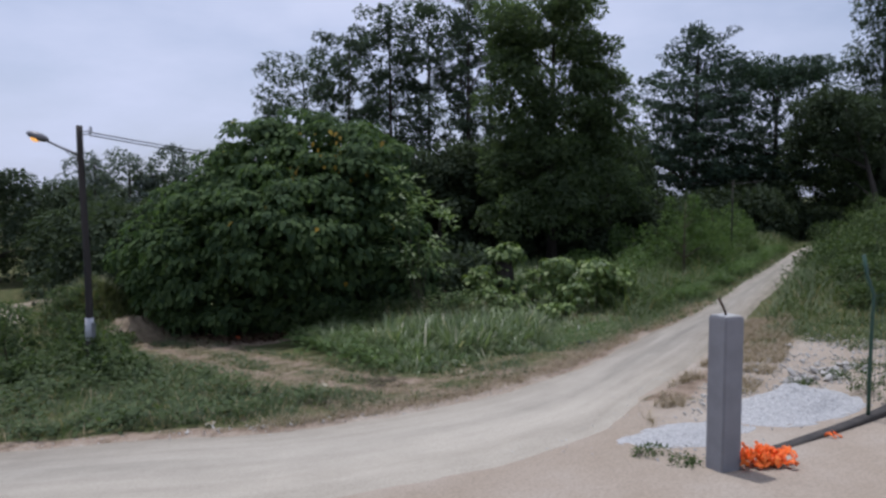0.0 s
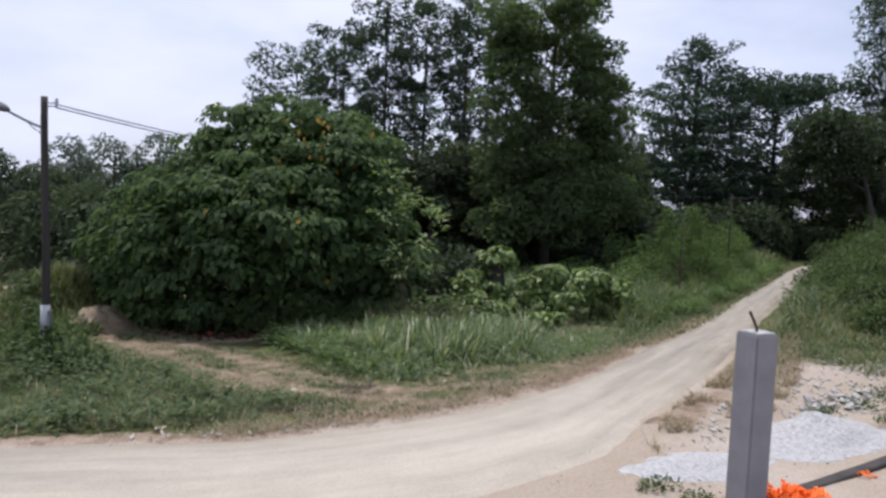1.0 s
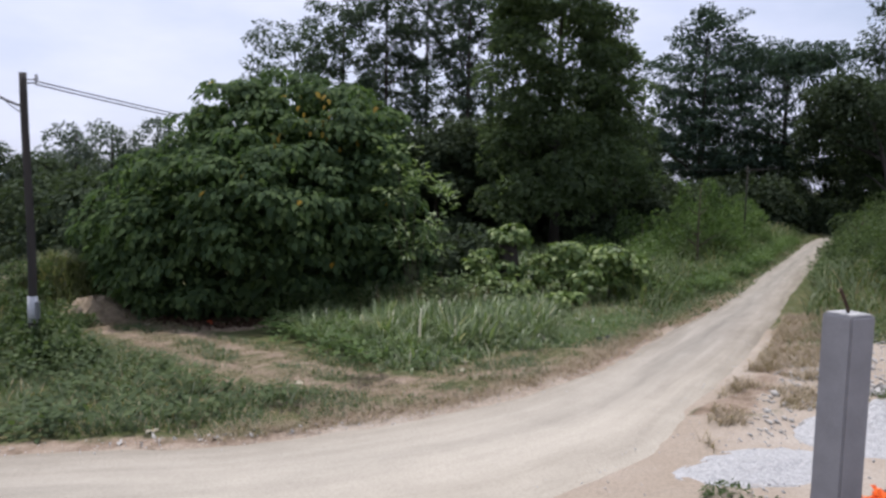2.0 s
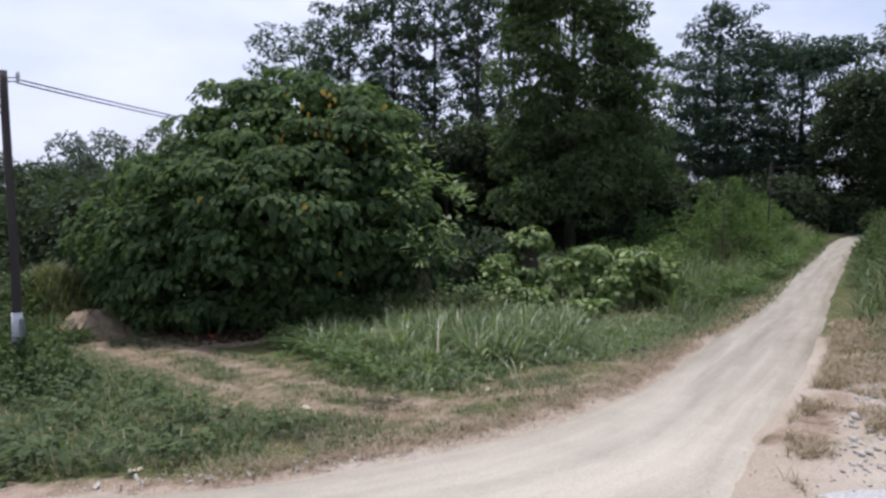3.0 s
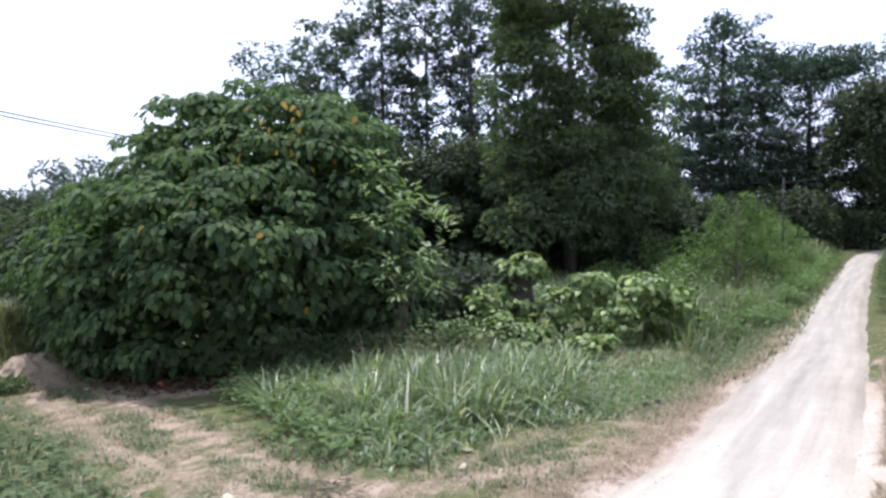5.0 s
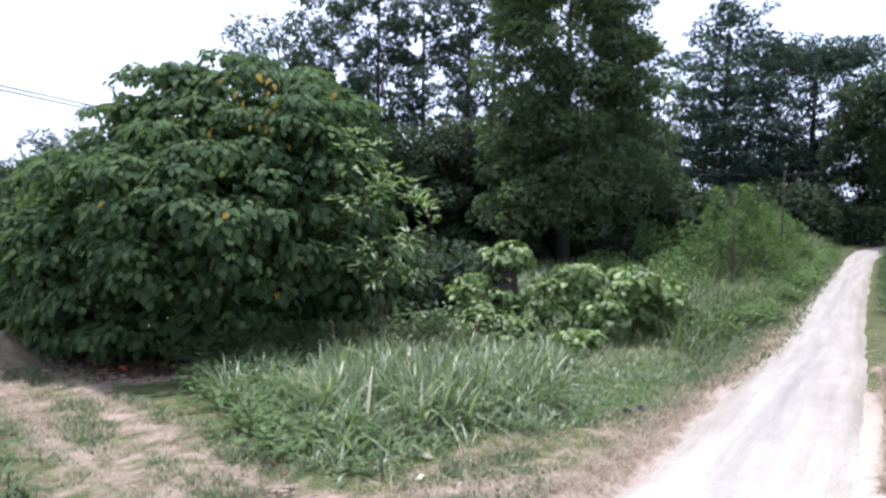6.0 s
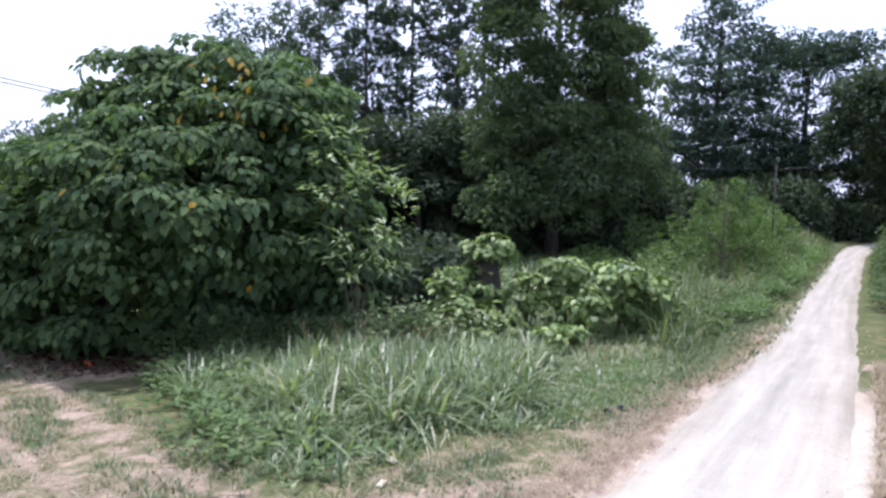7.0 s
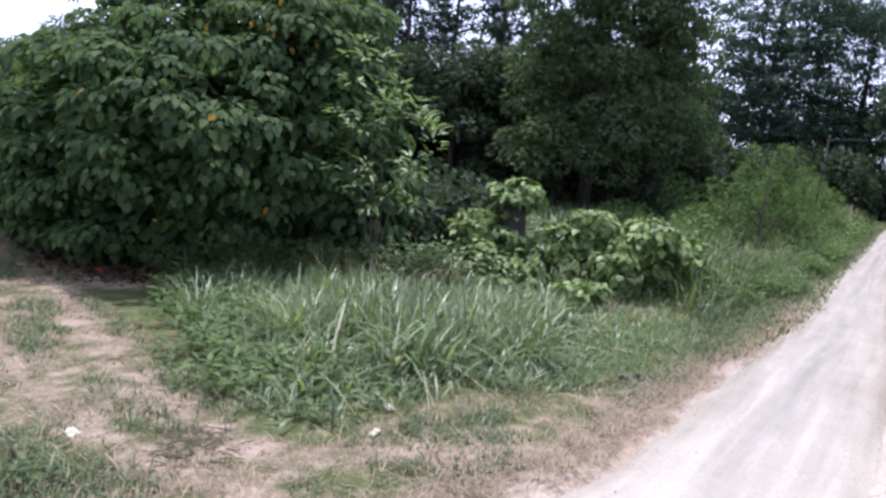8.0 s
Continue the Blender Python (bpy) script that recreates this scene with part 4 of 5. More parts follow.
stalk = np.stack([Q[:, 0], Q[:, 1], land(Q[:, 0], Q[:, 1]) + rng.uniform(0.05, 0.36, len(Q))], 1)
pos, axis, up, big = whorls(rng, stalk, np.tile([[0.0, -0.2, 0.9]], (len(Q), 1)), 8, 0.15, 0.15, 0.07)
pos[:, 2] -= rng.uniform(0, 0.6, len(pos)) * np.maximum(0, pos[:, 2] - land(pos[:, 0], pos[:, 1]))
tagged(new("edge_weeds", leaf_mesh("edge_weeds", LEAF_LONG, pos, axis, up, big, 0.46, M_SHRUB)), "low leafy green weeds along the edge of the tall grass", "weeds", kind="stuff")
Q = np.array([2.0, 20.1]) + rng.normal(size=(170, 2)) * [0.55, 0.3]
stalk = np.stack([Q[:, 0], Q[:, 1], land(Q[:, 0], Q[:, 1]) + rng.uniform(0.3, 1.0, len(Q))], 1)
pos, axis, up, big = whorls(rng, stalk, np.tile([[0.0, -0.2, 0.9]], (len(Q), 1)), 9, 0.13, 0.15, 0.09)
pos[:, 2] -= rng.uniform(0, 0.6, len(pos)) * np.maximum(0, pos[:, 2] - land(pos[:, 0], pos[:, 1]))
tagged(new("pale_weeds", leaf_mesh("pale_weeds", LEAF_LONG, pos, axis, up, big, 0.42, M_LANCE)), "pale yellowish green weeds between the bush and the tall grass", "weeds", kind="stuff")
Q = np.array([0.3, 20.2]) + rng.normal(size=(420, 2)) * [1.0, 0.25]
grass_stuff("stray_grass", "loose tall grass blades before the dark foot of the bush", Q[:, 0], Q[:, 1], rng.uniform(0.4, 1.1, len(Q)), rng.uniform(0.010, 0.028, len(Q)), rng.uniform(0.3, 2.0, len(Q)), M_GRASS, 214, 6)
LAWN_AREA = np.array([(3.1, 15.35), (4.4, 15.75), (5.8, 17.4), (7.6, 19.6), (6.6, 20.0), (4.8, 18.4), (3.7, 17.0)])
Q = scatter_in(rng, LAWN_AREA, 9000) + rng.normal(size=(9000, 2)) * 0.12
grass_stuff("lawn_grass", "short bright green grass between the tall grass and the road", Q[:, 0], Q[:, 1], rng.uniform(0.04, 0.15, len(Q)), rng.uniform(0.008, 0.018, len(Q)), rng.uniform(0.3, 1.2, len(Q)), M_LAWN, 212, 3)
HEDGE_AREA = np.array([(5.6, 16.7), (8.8, 20.5), (12.8, 26.2), (17.2, 32.2), (21.8, 38.8), (26, 44.2), (22, 46), (15, 37), (9.5, 30), (6.5, 24.5)])
Q = np.array([-9.2, 24.6]) + rng.normal(size=(5200, 2)) * [1.3, 1.3]
Q = Q[(Q[:, 0] < -7.4) | (Q[:, 1] < 23.0)]
grass_stuff("knoll_grass", "rank olive grass on a low knoll behind the street lamp", Q[:, 0], Q[:, 1], rng.uniform(0.25, 0.75, len(Q)), rng.uniform(0.014, 0.03, len(Q)), rng.uniform(0.3, 1.2, len(Q)), M_OLIVE, 211, 4)
HOLLOW = np.array([(11.1, 28.5), (10.5, 27.2), (10.1, 26.2)])
Q = scatter_in(rng, HEDGE_AREA, 16000)
Q = Q[gap(Q[:, 0], Q[:, 1], HOLLOW) > 0.55]
off = gap(Q[:, 0], Q[:, 1], ROAD_L)
grass_stuff("roadside_grass", "tall rank grass growing along the road", Q[:, 0], Q[:, 1], rng.uniform(0.5, 1.3, len(Q)) * (0.10 + 0.9 * smooth(off, 0.3, 2.0)), rng.uniform(0.02, 0.04, len(Q)), rng.uniform(0.3, 1.1, len(Q)), M_BANK, 204, 4)
SLOPE_WEEDS = np.array([(6.2, 20.6), (7.6, 20.4), (9.4, 22.2), (12.6, 26.6), (17.0, 32.6), (21.4, 38.8), (19.5, 40.0), (14.0, 34.0), (9.6, 30.0), (7.0, 25.0)])
Q = scatter_in(rng, SLOPE_WEEDS, 2600)
Q = Q[np.array([noise.noise(Vector((a * 0.7, b * 0.7, 14.0))) + 0.5 * noise.noise(Vector((a * 2.2, b * 2.2, 15.0))) for a, b in Q]) > -0.12]
Q = Q[gap(Q[:, 0], Q[:, 1], HOLLOW) > 0.75]
tops = rng.uniform(0.3, 1.15, len(Q)) * (0.35 + 0.65 * smooth(gap(Q[:, 0], Q[:, 1], ROAD_L), 0.8, 3.0))
stalk = np.stack([Q[:, 0], Q[:, 1], land(Q[:, 0], Q[:, 1]) + tops], 1)
pos, axis, up, big = whorls(rng, stalk, np.tile([[0.0, -0.2, 0.9]], (len(Q), 1)), 11, 0.15, 0.15, 0.12)
pos[:, 2] -= rng.uniform(0, 0.75, len(pos)) * np.maximum(0, pos[:, 2] - land(pos[:, 0], pos[:, 1]))
tagged(new("slope_weeds", leaf_mesh("slope_weeds", LEAF_LONG, pos, axis, up, big, 0.40, M_SHRUB)), "rank green leafy weeds on the slope beside the road", "weeds", kind="stuff")
BANK_WEEDS = np.array([(11.6, 22.0), (14.3, 25.8), (18.7, 32.0), (23.2, 38.3), (26.9, 42.0), (28.6, 41.6), (25.2, 37.6), (20.8, 31.4), (16.0, 25.0), (13.0, 21.0)])
Q = scatter_in(rng, BANK_WEEDS, 1500)
Q = Q[gap(Q[:, 0], Q[:, 1], ROAD_R) > 0.25]
stalk = np.stack([Q[:, 0], Q[:, 1], land(Q[:, 0], Q[:, 1]) + rng.uniform(0.15, 0.8, len(Q))], 1)
pos, axis, up, big = whorls(rng, stalk, np.tile([[0.0, -0.2, 0.9]], (len(Q), 1)), 11, 0.15, 0.15, 0.12)
pos[:, 2] -= rng.uniform(0, 0.75, len(pos)) * np.maximum(0, pos[:, 2] - land(pos[:, 0], pos[:, 1]))
tagged(new("bank_weeds", leaf_mesh("bank_weeds", LEAF_LONG, pos, axis, up, big, 0.40, M_WEED)), "rank dark green weeds covering the bank beside the road", "weeds", kind="stuff")
ROAD_LAWN = np.array([(5.0, 15.9), (6.5, 17.9), (8.6, 20.7), (12.4, 26.0), (16.8, 32.0), (16.0, 32.4), (11.4, 26.4), (7.4, 20.8), (5.4, 18.2)])
Q = scatter_in(rng, ROAD_LAWN, 15000) + rng.normal(size=(15000, 2)) * 0.10
Q = Q[gap(Q[:, 0], Q[:, 1], ROAD_L) > 0.28 * rng.uniform(0.5, 2.0, len(Q))]
grass_stuff("road_edge_grass", "short green grass reaching to the edge of the road", Q[:, 0], Q[:, 1], rng.uniform(0.06, 0.24, len(Q)), rng.uniform(0.010, 0.022, len(Q)), rng.uniform(0.3, 1.3, len(Q)), M_BANK, 213, 3)
BANK_AREA = np.array([(7.6, 15.2), (8.2, 16.7), (10.5, 19.95), (14.5, 25.5), (19.1, 31.6), (23.7, 37.8), (31, 45), (38, 45), (30, 34), (22, 23), (15, 14.0), (10, 13.4), (8.2, 14.0)])
Q = scatter_in(rng, BANK_AREA, 24000)
grass_stuff("bank_grass", "grass covering the bank beside the road", Q[:, 0], Q[:, 1], rng.uniform(0.35, 1.0, len(Q)) * (0.22 + 0.78 * smooth(Q[:, 1], 14.5, 19.0)), rng.uniform(0.014, 0.034, len(Q)), rng.uniform(0.5, 1.3, len(Q)), M_BANK, 205, 4)
Q = scatter_in(rng, VERGE_AREA, 46000)
keep = np.array([noise.noise(Vector((a * 0.8, b * 0.8, 7.0))) + 0.5 * noise.noise(Vector((a * 2.6, b * 2.6, 3.0))) for a, b in Q]) > -0.05
for track in TRACKS:
    keep &= gap(Q[:, 0], Q[:, 1], track) > 0.26 * rng.uniform(0.0, 1.3, len(Q))
keep &= gap(Q[:, 0], Q[:, 1], ROAD_L) > 0.35 * rng.uniform(0.5, 2.2, len(Q))
Q = Q[keep]
grass_stuff("verge_grass", "thin patchy short grass on bare earth", Q[:, 0], Q[:, 1], rng.uniform(0.05, 0.17, len(Q)), rng.uniform(0.009, 0.018, len(Q)), rng.uniform(0.4, 1.1, len(Q)), M_TURF, 206, 3)
STRIP_AREA = np.array([(3.0, 9.2), (3.5, 9.1), (5.0, 10.9), (6.2, 12.4), (7.3, 14.0), (9.0, 16.9), (8.1, 17.1), (6.85, 15.3), (5.95, 14.0), (5.05, 12.8), (3.95, 11.4), (3.1, 10.0)])
Q = scatter_in(rng, STRIP_AREA, 11000)
keep = np.array([noise.noise(Vector((a * 1.5, b * 1.5, 9.0))) for a, b in Q]) + 0.16 * (Q[:, 1] - 12.0) > -0.02
Q = Q[keep]
grass_stuff("dry_grass", "dry yellowish grass along the sandy road edge", Q[:, 0], Q[:, 1], rng.uniform(0.06, 0.22, len(Q)), rng.uniform(0.007, 0.015, len(Q)), rng.uniform(0.5, 1.3, len(Q)), M_DRY, 207, 4)

FIELD_AREA = np.array([(-1.0, 21.2), (2.0, 21.6), (6.5, 23.6), (9.5, 26.5), (8.5, 33.5), (0, 34), (-1.5, 26)])
Q = scatter_in(rng, FIELD_AREA, 9000)
grass_stuff("shaded_grass", "rank grass under the trees behind the shrubs", Q[:, 0], Q[:, 1], rng.uniform(0.4, 0.95, len(Q)), rng.uniform(0.02, 0.04, len(Q)), rng.uniform(0.2, 0.9, len(Q)), M_GRASS, 208, 4)

# ragged turf where the bank runs out into the sand
TURF_AREA = np.array([(6.4, 14.2), (7.6, 12.9), (9.5, 12.2), (14, 11.5), (18, 12.5), (15, 15.5), (9.5, 15.8), (7.8, 15.8)])
Q = scatter_in(rng, TURF_AREA, 11000)
keep = np.array([noise.noise(Vector((a * 0.9, b * 0.9, 21.0))) + 0.5 * noise.noise(Vector((a * 2.8, b * 2.8, 22.0))) for a, b in Q]) + 0.16 * (Q[:, 1] - 13.6) > -0.02
Q = Q[keep]
grass_stuff("bank_foot_grass", "short ragged green grass spreading into the sand", Q[:, 0], Q[:, 1], rng.uniform(0.08, 0.26, len(Q)), rng.uniform(0.010, 0.02, len(Q)), rng.uniform(0.4, 1.2, len(Q)), M_BANK, 209, 4)
# brown seed stalks among the green
Q = np.vstack([np.array([1.35, 19.7]) + rng.normal(size=(240, 2)) * [0.7, 0.4], np.array([5.0, 18.6]) + rng.normal(size=(70, 2)) * [0.5, 0.35]])
L = np.r_[rng.uniform(0.6, 1.25, 240), rng.uniform(0.25, 0.55, 70)]
grass_stuff("seed_stalks", "tall brownish dry grass stalks among green grass", Q[:, 0], Q[:, 1], L, rng.uniform(0.006, 0.013, len(Q)), rng.uniform(0.2, 1.0, len(Q)), M_DRY, 210, 5)

# ---- weeds on the open ground ----
WEED_AREA = np.array([(-18, 12.2), (-5.0, 11.5), (-4.0, 11.42), (-2.4, 11.42), (-1.3, 11.85), (-0.6, 12.8), (-1.5, 13.2), (-2.6, 14.4), (-3.8, 16.2), (-5.6, 18.4), (-8, 20.5), (-10.4, 22), (-18, 24)])
rng = np.random.default_rng(220)
Q = scatter_in(rng, WEED_AREA, 2700)
rise = np.array([noise.noise(Vector((a * 0.9, b * 0.9, 2.0))) for a, b in Q])
Q, rise = Q[rise > -0.28], rise[rise > -0.28]
hump = np.clip(0.5 + rise, 0.2, 1.2) * rng.uniform(0.12, 0.42, len(Q)) * (1 + smooth(-Q[:, 0], 4, 9) * 0.8)
stalk = np.stack([Q[:, 0], Q[:, 1], land(Q[:, 0], Q[:, 1]) + hump], 1)
outward = unit(np.stack([rng.normal(size=len(Q)), rng.normal(size=len(Q)), np.full(len(Q), 1.2)], 1))
pos, axis, up, big = whorls(rng, stalk, outward, 8, 0.13, 0.35, 0.06)
pos[:, 2] -= rng.uniform(0, 1, len(pos)) * 0.5 * np.maximum(0, pos[:, 2] - land(pos[:, 0], pos[:, 1]))
tagged(new("weeds", leaf_mesh("weeds", LEAF_LONG, pos, axis, up, big, 0.5, M_WEED)), "low leafy green weeds and creepers on open ground", "weeds", kind="stuff")
Q = scatter_in(rng, WEED_AREA, 30000)
thick = np.array([noise.noise(Vector((a * 0.7, b * 0.7, 12.0))) for a, b in Q])
Q = Q[thick > -0.3]
grass_stuff("rough_grass", "rough short green grass among the weeds", Q[:, 0], Q[:, 1], rng.uniform(0.10, 0.32, len(Q)), rng.uniform(0.010, 0.02, len(Q)), rng.uniform(0.3, 1.0, len(Q)), M_TURF, 221, 3)
for i, (x, y, h, w) in enumerate([(-8.6, 18.6, 1.5, 0.9), (-6.3, 17.3, 0.95, 0.8), (-9.8, 20.5, 1.6, 1.0), (-11.8, 21.2, 1.2, 1.0), (-7.5, 16.0, 0.75, 0.8), (-12.6, 18.2, 1.0, 1.0), (-5.4, 16.2, 0.6, 0.6), (-10.2, 17.0, 0.9, 0.9), (-7.6, 20.2, 1.3, 0.8), (-14.5, 24.0, 1.2, 1.2), (-9.4, 23.6, 1.1, 0.9), (-8.5, 22.2, 0.55, 0.5), (-7.4, 21.7, 0.32, 0.4)]):
    C, R = random_clumps(230 + i, 14, 0.1, h - 0.2, w, w * 0.6, 0.34, 0.85, 0.3)
    build_tree("weed_shrub", "leafy green weed shrub on open ground", x, y, h, 0.03, C, R, 90, 0.13, M_WEED, 250 + i, ratio=0.5, droop=0.25, limbs=5, category="shrub", group="weed shrubs", bark=M_TWIG)
for i, (x, y, h, w) in enumerate([(5.95, 10.0, 0.5, 0.5), (2.70, 8.55, 0.2, 0.16), (2.93, 8.25, 0.15, 0.13), (6.5, 10.6, 0.35, 0.3), (6.3, 11.2, 0.2, 0.2), (6.95, 11.7, 0.24, 0.25), (5.65, 10.9, 0.16, 0.18), (7.5, 11.4, 0.3, 0.3)]):
    C, R = random_clumps(270 + i, 10, 0.04, h - 0.05, w, w * 0.7, 0.12, 0.9, 0.2)
    build_tree("weed_tuft", "small green weed growing out of sand and gravel", x, y, h, 0.008, C, R, 34, 0.055, M_WEED, 280 + i, ratio=0.4, droop=0.1, limbs=5, category="weed", group="weeds in the sand", bark=M_TWIG)


# leafy weeds in the shade before the bush
Q = np.vstack([np.array([-1.2, 20.45]) + rng.normal(size=(260, 2)) * [1.3, 0.28], np.array([0.9, 20.1]) + rng.normal(size=(150, 2)) * [0.7, 0.25]])
stalk = np.stack([Q[:, 0], Q[:, 1], land(Q[:, 0], Q[:, 1]) + rng.uniform(0.15, 0.75, len(Q))], 1)
pos, axis, up, big = whorls(rng, stalk, np.tile([[0.0, -0.3, 0.9]], (len(Q), 1)), 7, 0.13, 0.35, 0.06)
tagged(new("shade_weeds", leaf_mesh("shade_weeds", LEAF_LONG, pos, axis, up, big, 0.36, M_WEED)), "leafy dark green weeds along the foot of the bush", "weeds", kind="stuff")

# Dark leaves added to darken the ground where the bush overhang shades it.
Q = np.vstack([along(SHADE_SOIL, 800), along(SHADE_SOIL + [0.2, 0.8], 900)]) + rng.normal(size=(1700, 2)) * [0.25, 0.30]
pos = np.stack([Q[:, 0], Q[:, 1], land(Q[:, 0], Q[:, 1]) + rng.uniform(0.0, 0.05, len(Q))], 1)
flat = np.stack([rng.normal(size=len(Q)), rng.normal(size=len(Q)), rng.normal(size=len(Q)) * 0.15], 1)
tagged(new("leaf_litter", leaf_mesh("leaf_litter", LEAF_OVAL, pos, flat, np.tile([[0.0, 0.0, 1.0]], (len(Q), 1)) + rng.normal(size=(len(Q), 3)) * 0.3, rng.uniform(0.05, 0.15, len(Q)), 0.6, M_SHADE_LITTER)), "dark brown leaves added to deepen the shade under the bush edge", "leaf litter", kind="stuff")

# ---- street lamp pole, cables and the far pole ----
def build_lamp_pole():
    x, y = -6.2, 17.05
    z = land_at(x, y) - 0.15
    root = thing("street_lamp", "dark timber street lamp pole with white band and lit amber lamp", "street lamp", at=(x, y, z))
    h = 4.66 - z
    zs = np.linspace(0, h, 12)
    line = np.stack([0.03 * np.sin(zs * 0.9), 0 * zs, zs], 1)
    part("pole", tube_mesh("pole", line, np.linspace(0.080, 0.062, 12), M_POLE, 14), M_POLE, root)
    band = tube_mesh("painted_band", np.array([(0.012, 0, 0.22 - z), (0.018, 0, 0.46 - z), (0.022, 0, 0.70 - z)]), [0.086, 0.085, 0.084], M_WHITE, 14)
    part("painted_band", band, M_WHITE, root, "white painted band")
    bm = box(bmesh.new(), (0.06, 0.10, 0.32), (0.11, -0.02, 0.44 - z), 0, 0.012)
    part("switch_box", bm, M_BOX, root, "grey metal box")
    foot, tip = np.array([-0.05, 0, 4.07 - z]), np.array([-0.66, -0.11, 4.36 - z])
    part("arm", tube_mesh("arm", bezier(foot, (foot + tip) / 2 + [0, 0, -0.03], tip, 7), [0.024] * 7, M_GALV, 10), M_GALV, root)
    part("brace", tube_mesh("brace", np.array([(-0.06, 0, 3.95 - z), (-0.2, -0.02, 4.05 - z), (-0.34, -0.05, 4.19 - z)]), [0.01] * 3, M_GALV, 6), M_GALV, root)
    bm = bmesh.new()
    bmesh.ops.create_uvsphere(bm, u_segments=16, v_segments=10, radius=0.5, matrix=Matrix.Translation(tip + [-0.13, -0.03, 0.07]) @ pose(0, 0, 0, 0, 20, 8) @ Matrix.Diagonal((0.44, 0.22, 0.17, 1)))
    head = part("lamp_head", bm, M_GALV, root, "grey lamp housing", shade=True)
    bm = bmesh.new()
    bmesh.ops.create_uvsphere(bm, u_segments=16, v_segments=10, radius=0.5, matrix=Matrix.Translation(tip + [-0.17, -0.05, 0.035]) @ pose(0, 0, 0, 0, 20, 8) @ Matrix.Diagonal((0.19, 0.14, 0.15, 1)))
    part("lamp_glass", bm, M_LAMP, head, "glowing amber lamp glass", shade=True)
    for k, dz in enumerate((4.54, 4.48)):
        part("bracket", tube_mesh("bracket", np.array([(0.03, 0, dz - z), (0.1, 0.03, dz - z + 0.01), (0.17, 0.06, dz - z + 0.02)]), [0.012] * 3, M_GALV, 6), M_GALV, root)
        bm = bmesh.new()
        for j, r in enumerate((0.022, 0.036, 0.024, 0.036, 0.02)):
            bmesh.ops.create_cone(bm, cap_ends=True, segments=10, radius1=r, radius2=r * 0.8, depth=0.022, matrix=pose(0.17, 0.06, dz - z + 0.02 + 0.02 * j))
        part("insulator", bm, M_WHITE, root, "small white insulator")
    return root


def build_far_pole():
    x, y = 15.8, 33.7
    z = land_at(x, y) - 0.1
    root = thing("utility_pole", "thin grey utility pole with a side arm among roadside shrubs", "pole", at=(x, y, z))
    h = 3.9 - z
    part("pole", tube_mesh("pole", np.array([(0, 0, 0), (0, 0, h * 0.5), (0, 0, h)]), [0.034, 0.030, 0.022], M_POLE, 10), M_POLE, root)
    part("arm", tube_mesh("arm", np.array([(-0.1, 0.0, h - 0.2), (0.6, 0.05, h - 0.14), (1.5, 0.1, h - 0.04)]), [0.018, 0.018, 0.014], M_POLE, 8), M_GALV, root)


def cable(a, b, sag, label, thick=0.013):
    s = np.linspace(0, 1, 40)[:, None]
    q = np.array(a)[None] * (1 - s) + np.array(b)[None] * s
    q[:, 2] -= (4 * sag * s * (1 - s)).ravel()
    tagged(new("overhead_cable", tube_mesh("overhead_cable", q, [thick] * 40, M_CABLE, 5)), label, "cable", "overhead cables")


build_lamp_pole()
build_far_pole()
cable((-6.05, 17.1, 4.53), (0.0, 41.3, 4.80), 0.27, "black overhead cable running from the street lamp pole")
cable((-6.05, 17.1, 4.47), (0.3, 41.3, 4.70), 0.30, "black overhead cable running from the street lamp pole")

cable((0.15, 41.3, 4.75), (15.2, 33.7, 3.74), 0.35, "thin overhead cable running on through the dark trees", 0.005)


# ---- concrete post, plinth and fence ----
def build_post():
    x, y = 3.15, 8.02
    z = land_at(x, y) - 0.1
    root = thing("concrete_post", "square grey concrete post with a bent steel bar on top", "post", at=(x, y, z), turn=18)
    top = 2.08 - z
    bm = box(bmesh.new(), (0.225, 0.225, top), (0, 0, top / 2), 0, 0.012)
    part("shaft", bm, M_POST, root)
    bm = box(bmesh.new(), (0.19, 0.19, 0.012), (0, 0, top + 0.004), 0, 0.004)
    part("cap_mortar", bm, M_GRAVEL, root, "rough pale mortar top")
    bar = np.array([(0.0, 0.0, top - 0.02), (-0.015, 0.0, top + 0.04), (-0.05, 0.0, top + 0.10), (-0.095, 0.0, top + 0.17)])
    part("steel_bar", tube_mesh("steel_bar", bar, [0.011] * 4, M_STEEL, 8), M_STEEL, root, "bent dark steel bar")


def build_plinth():
    a, b = np.array([3.36, 8.22]), np.array([10.2, 11.5])
    n = 24
    d = (b - a) / np.linalg.norm(b - a)
    side = np.array([-d[1], d[0]]) * 0.06
    rng = np.random.default_rng(5)
    v, f = [], []
    for i in range(n):
        c = a + (b - a) * i / (n - 1)
        lift = 0.02 + 0.075 * smooth(i / (n - 1), 0.05, 0.5) + rng.normal() * 0.004
        g = land_at(*c)
        for s, h in ((-1, -0.12), (-1, lift - 0.012), (-0.8, lift), (0.8, lift), (1, lift - 0.012), (1, -0.12)):
            v.append((c[0] + side[0] * s, c[1] + side[1] * s, g + h))
    for i in range(n - 1):
        for k in range(6):
            f.append((i * 6 + k, i * 6 + (k + 1) % 6, (i + 1) * 6 + (k + 1) % 6, (i + 1) * 6 + k))
    me = bpy.data.meshes.new("fence_plinth")
    me.from_pydata(v, [], f + [tuple(range(6)), tuple(range((n - 1) * 6, n * 6))[::-1]])
    me.update()
    me.materials.append(M_PLINTH)
    tagged(new("fence_plinth", me), "low dark beam along the foot of the fence", "beam")


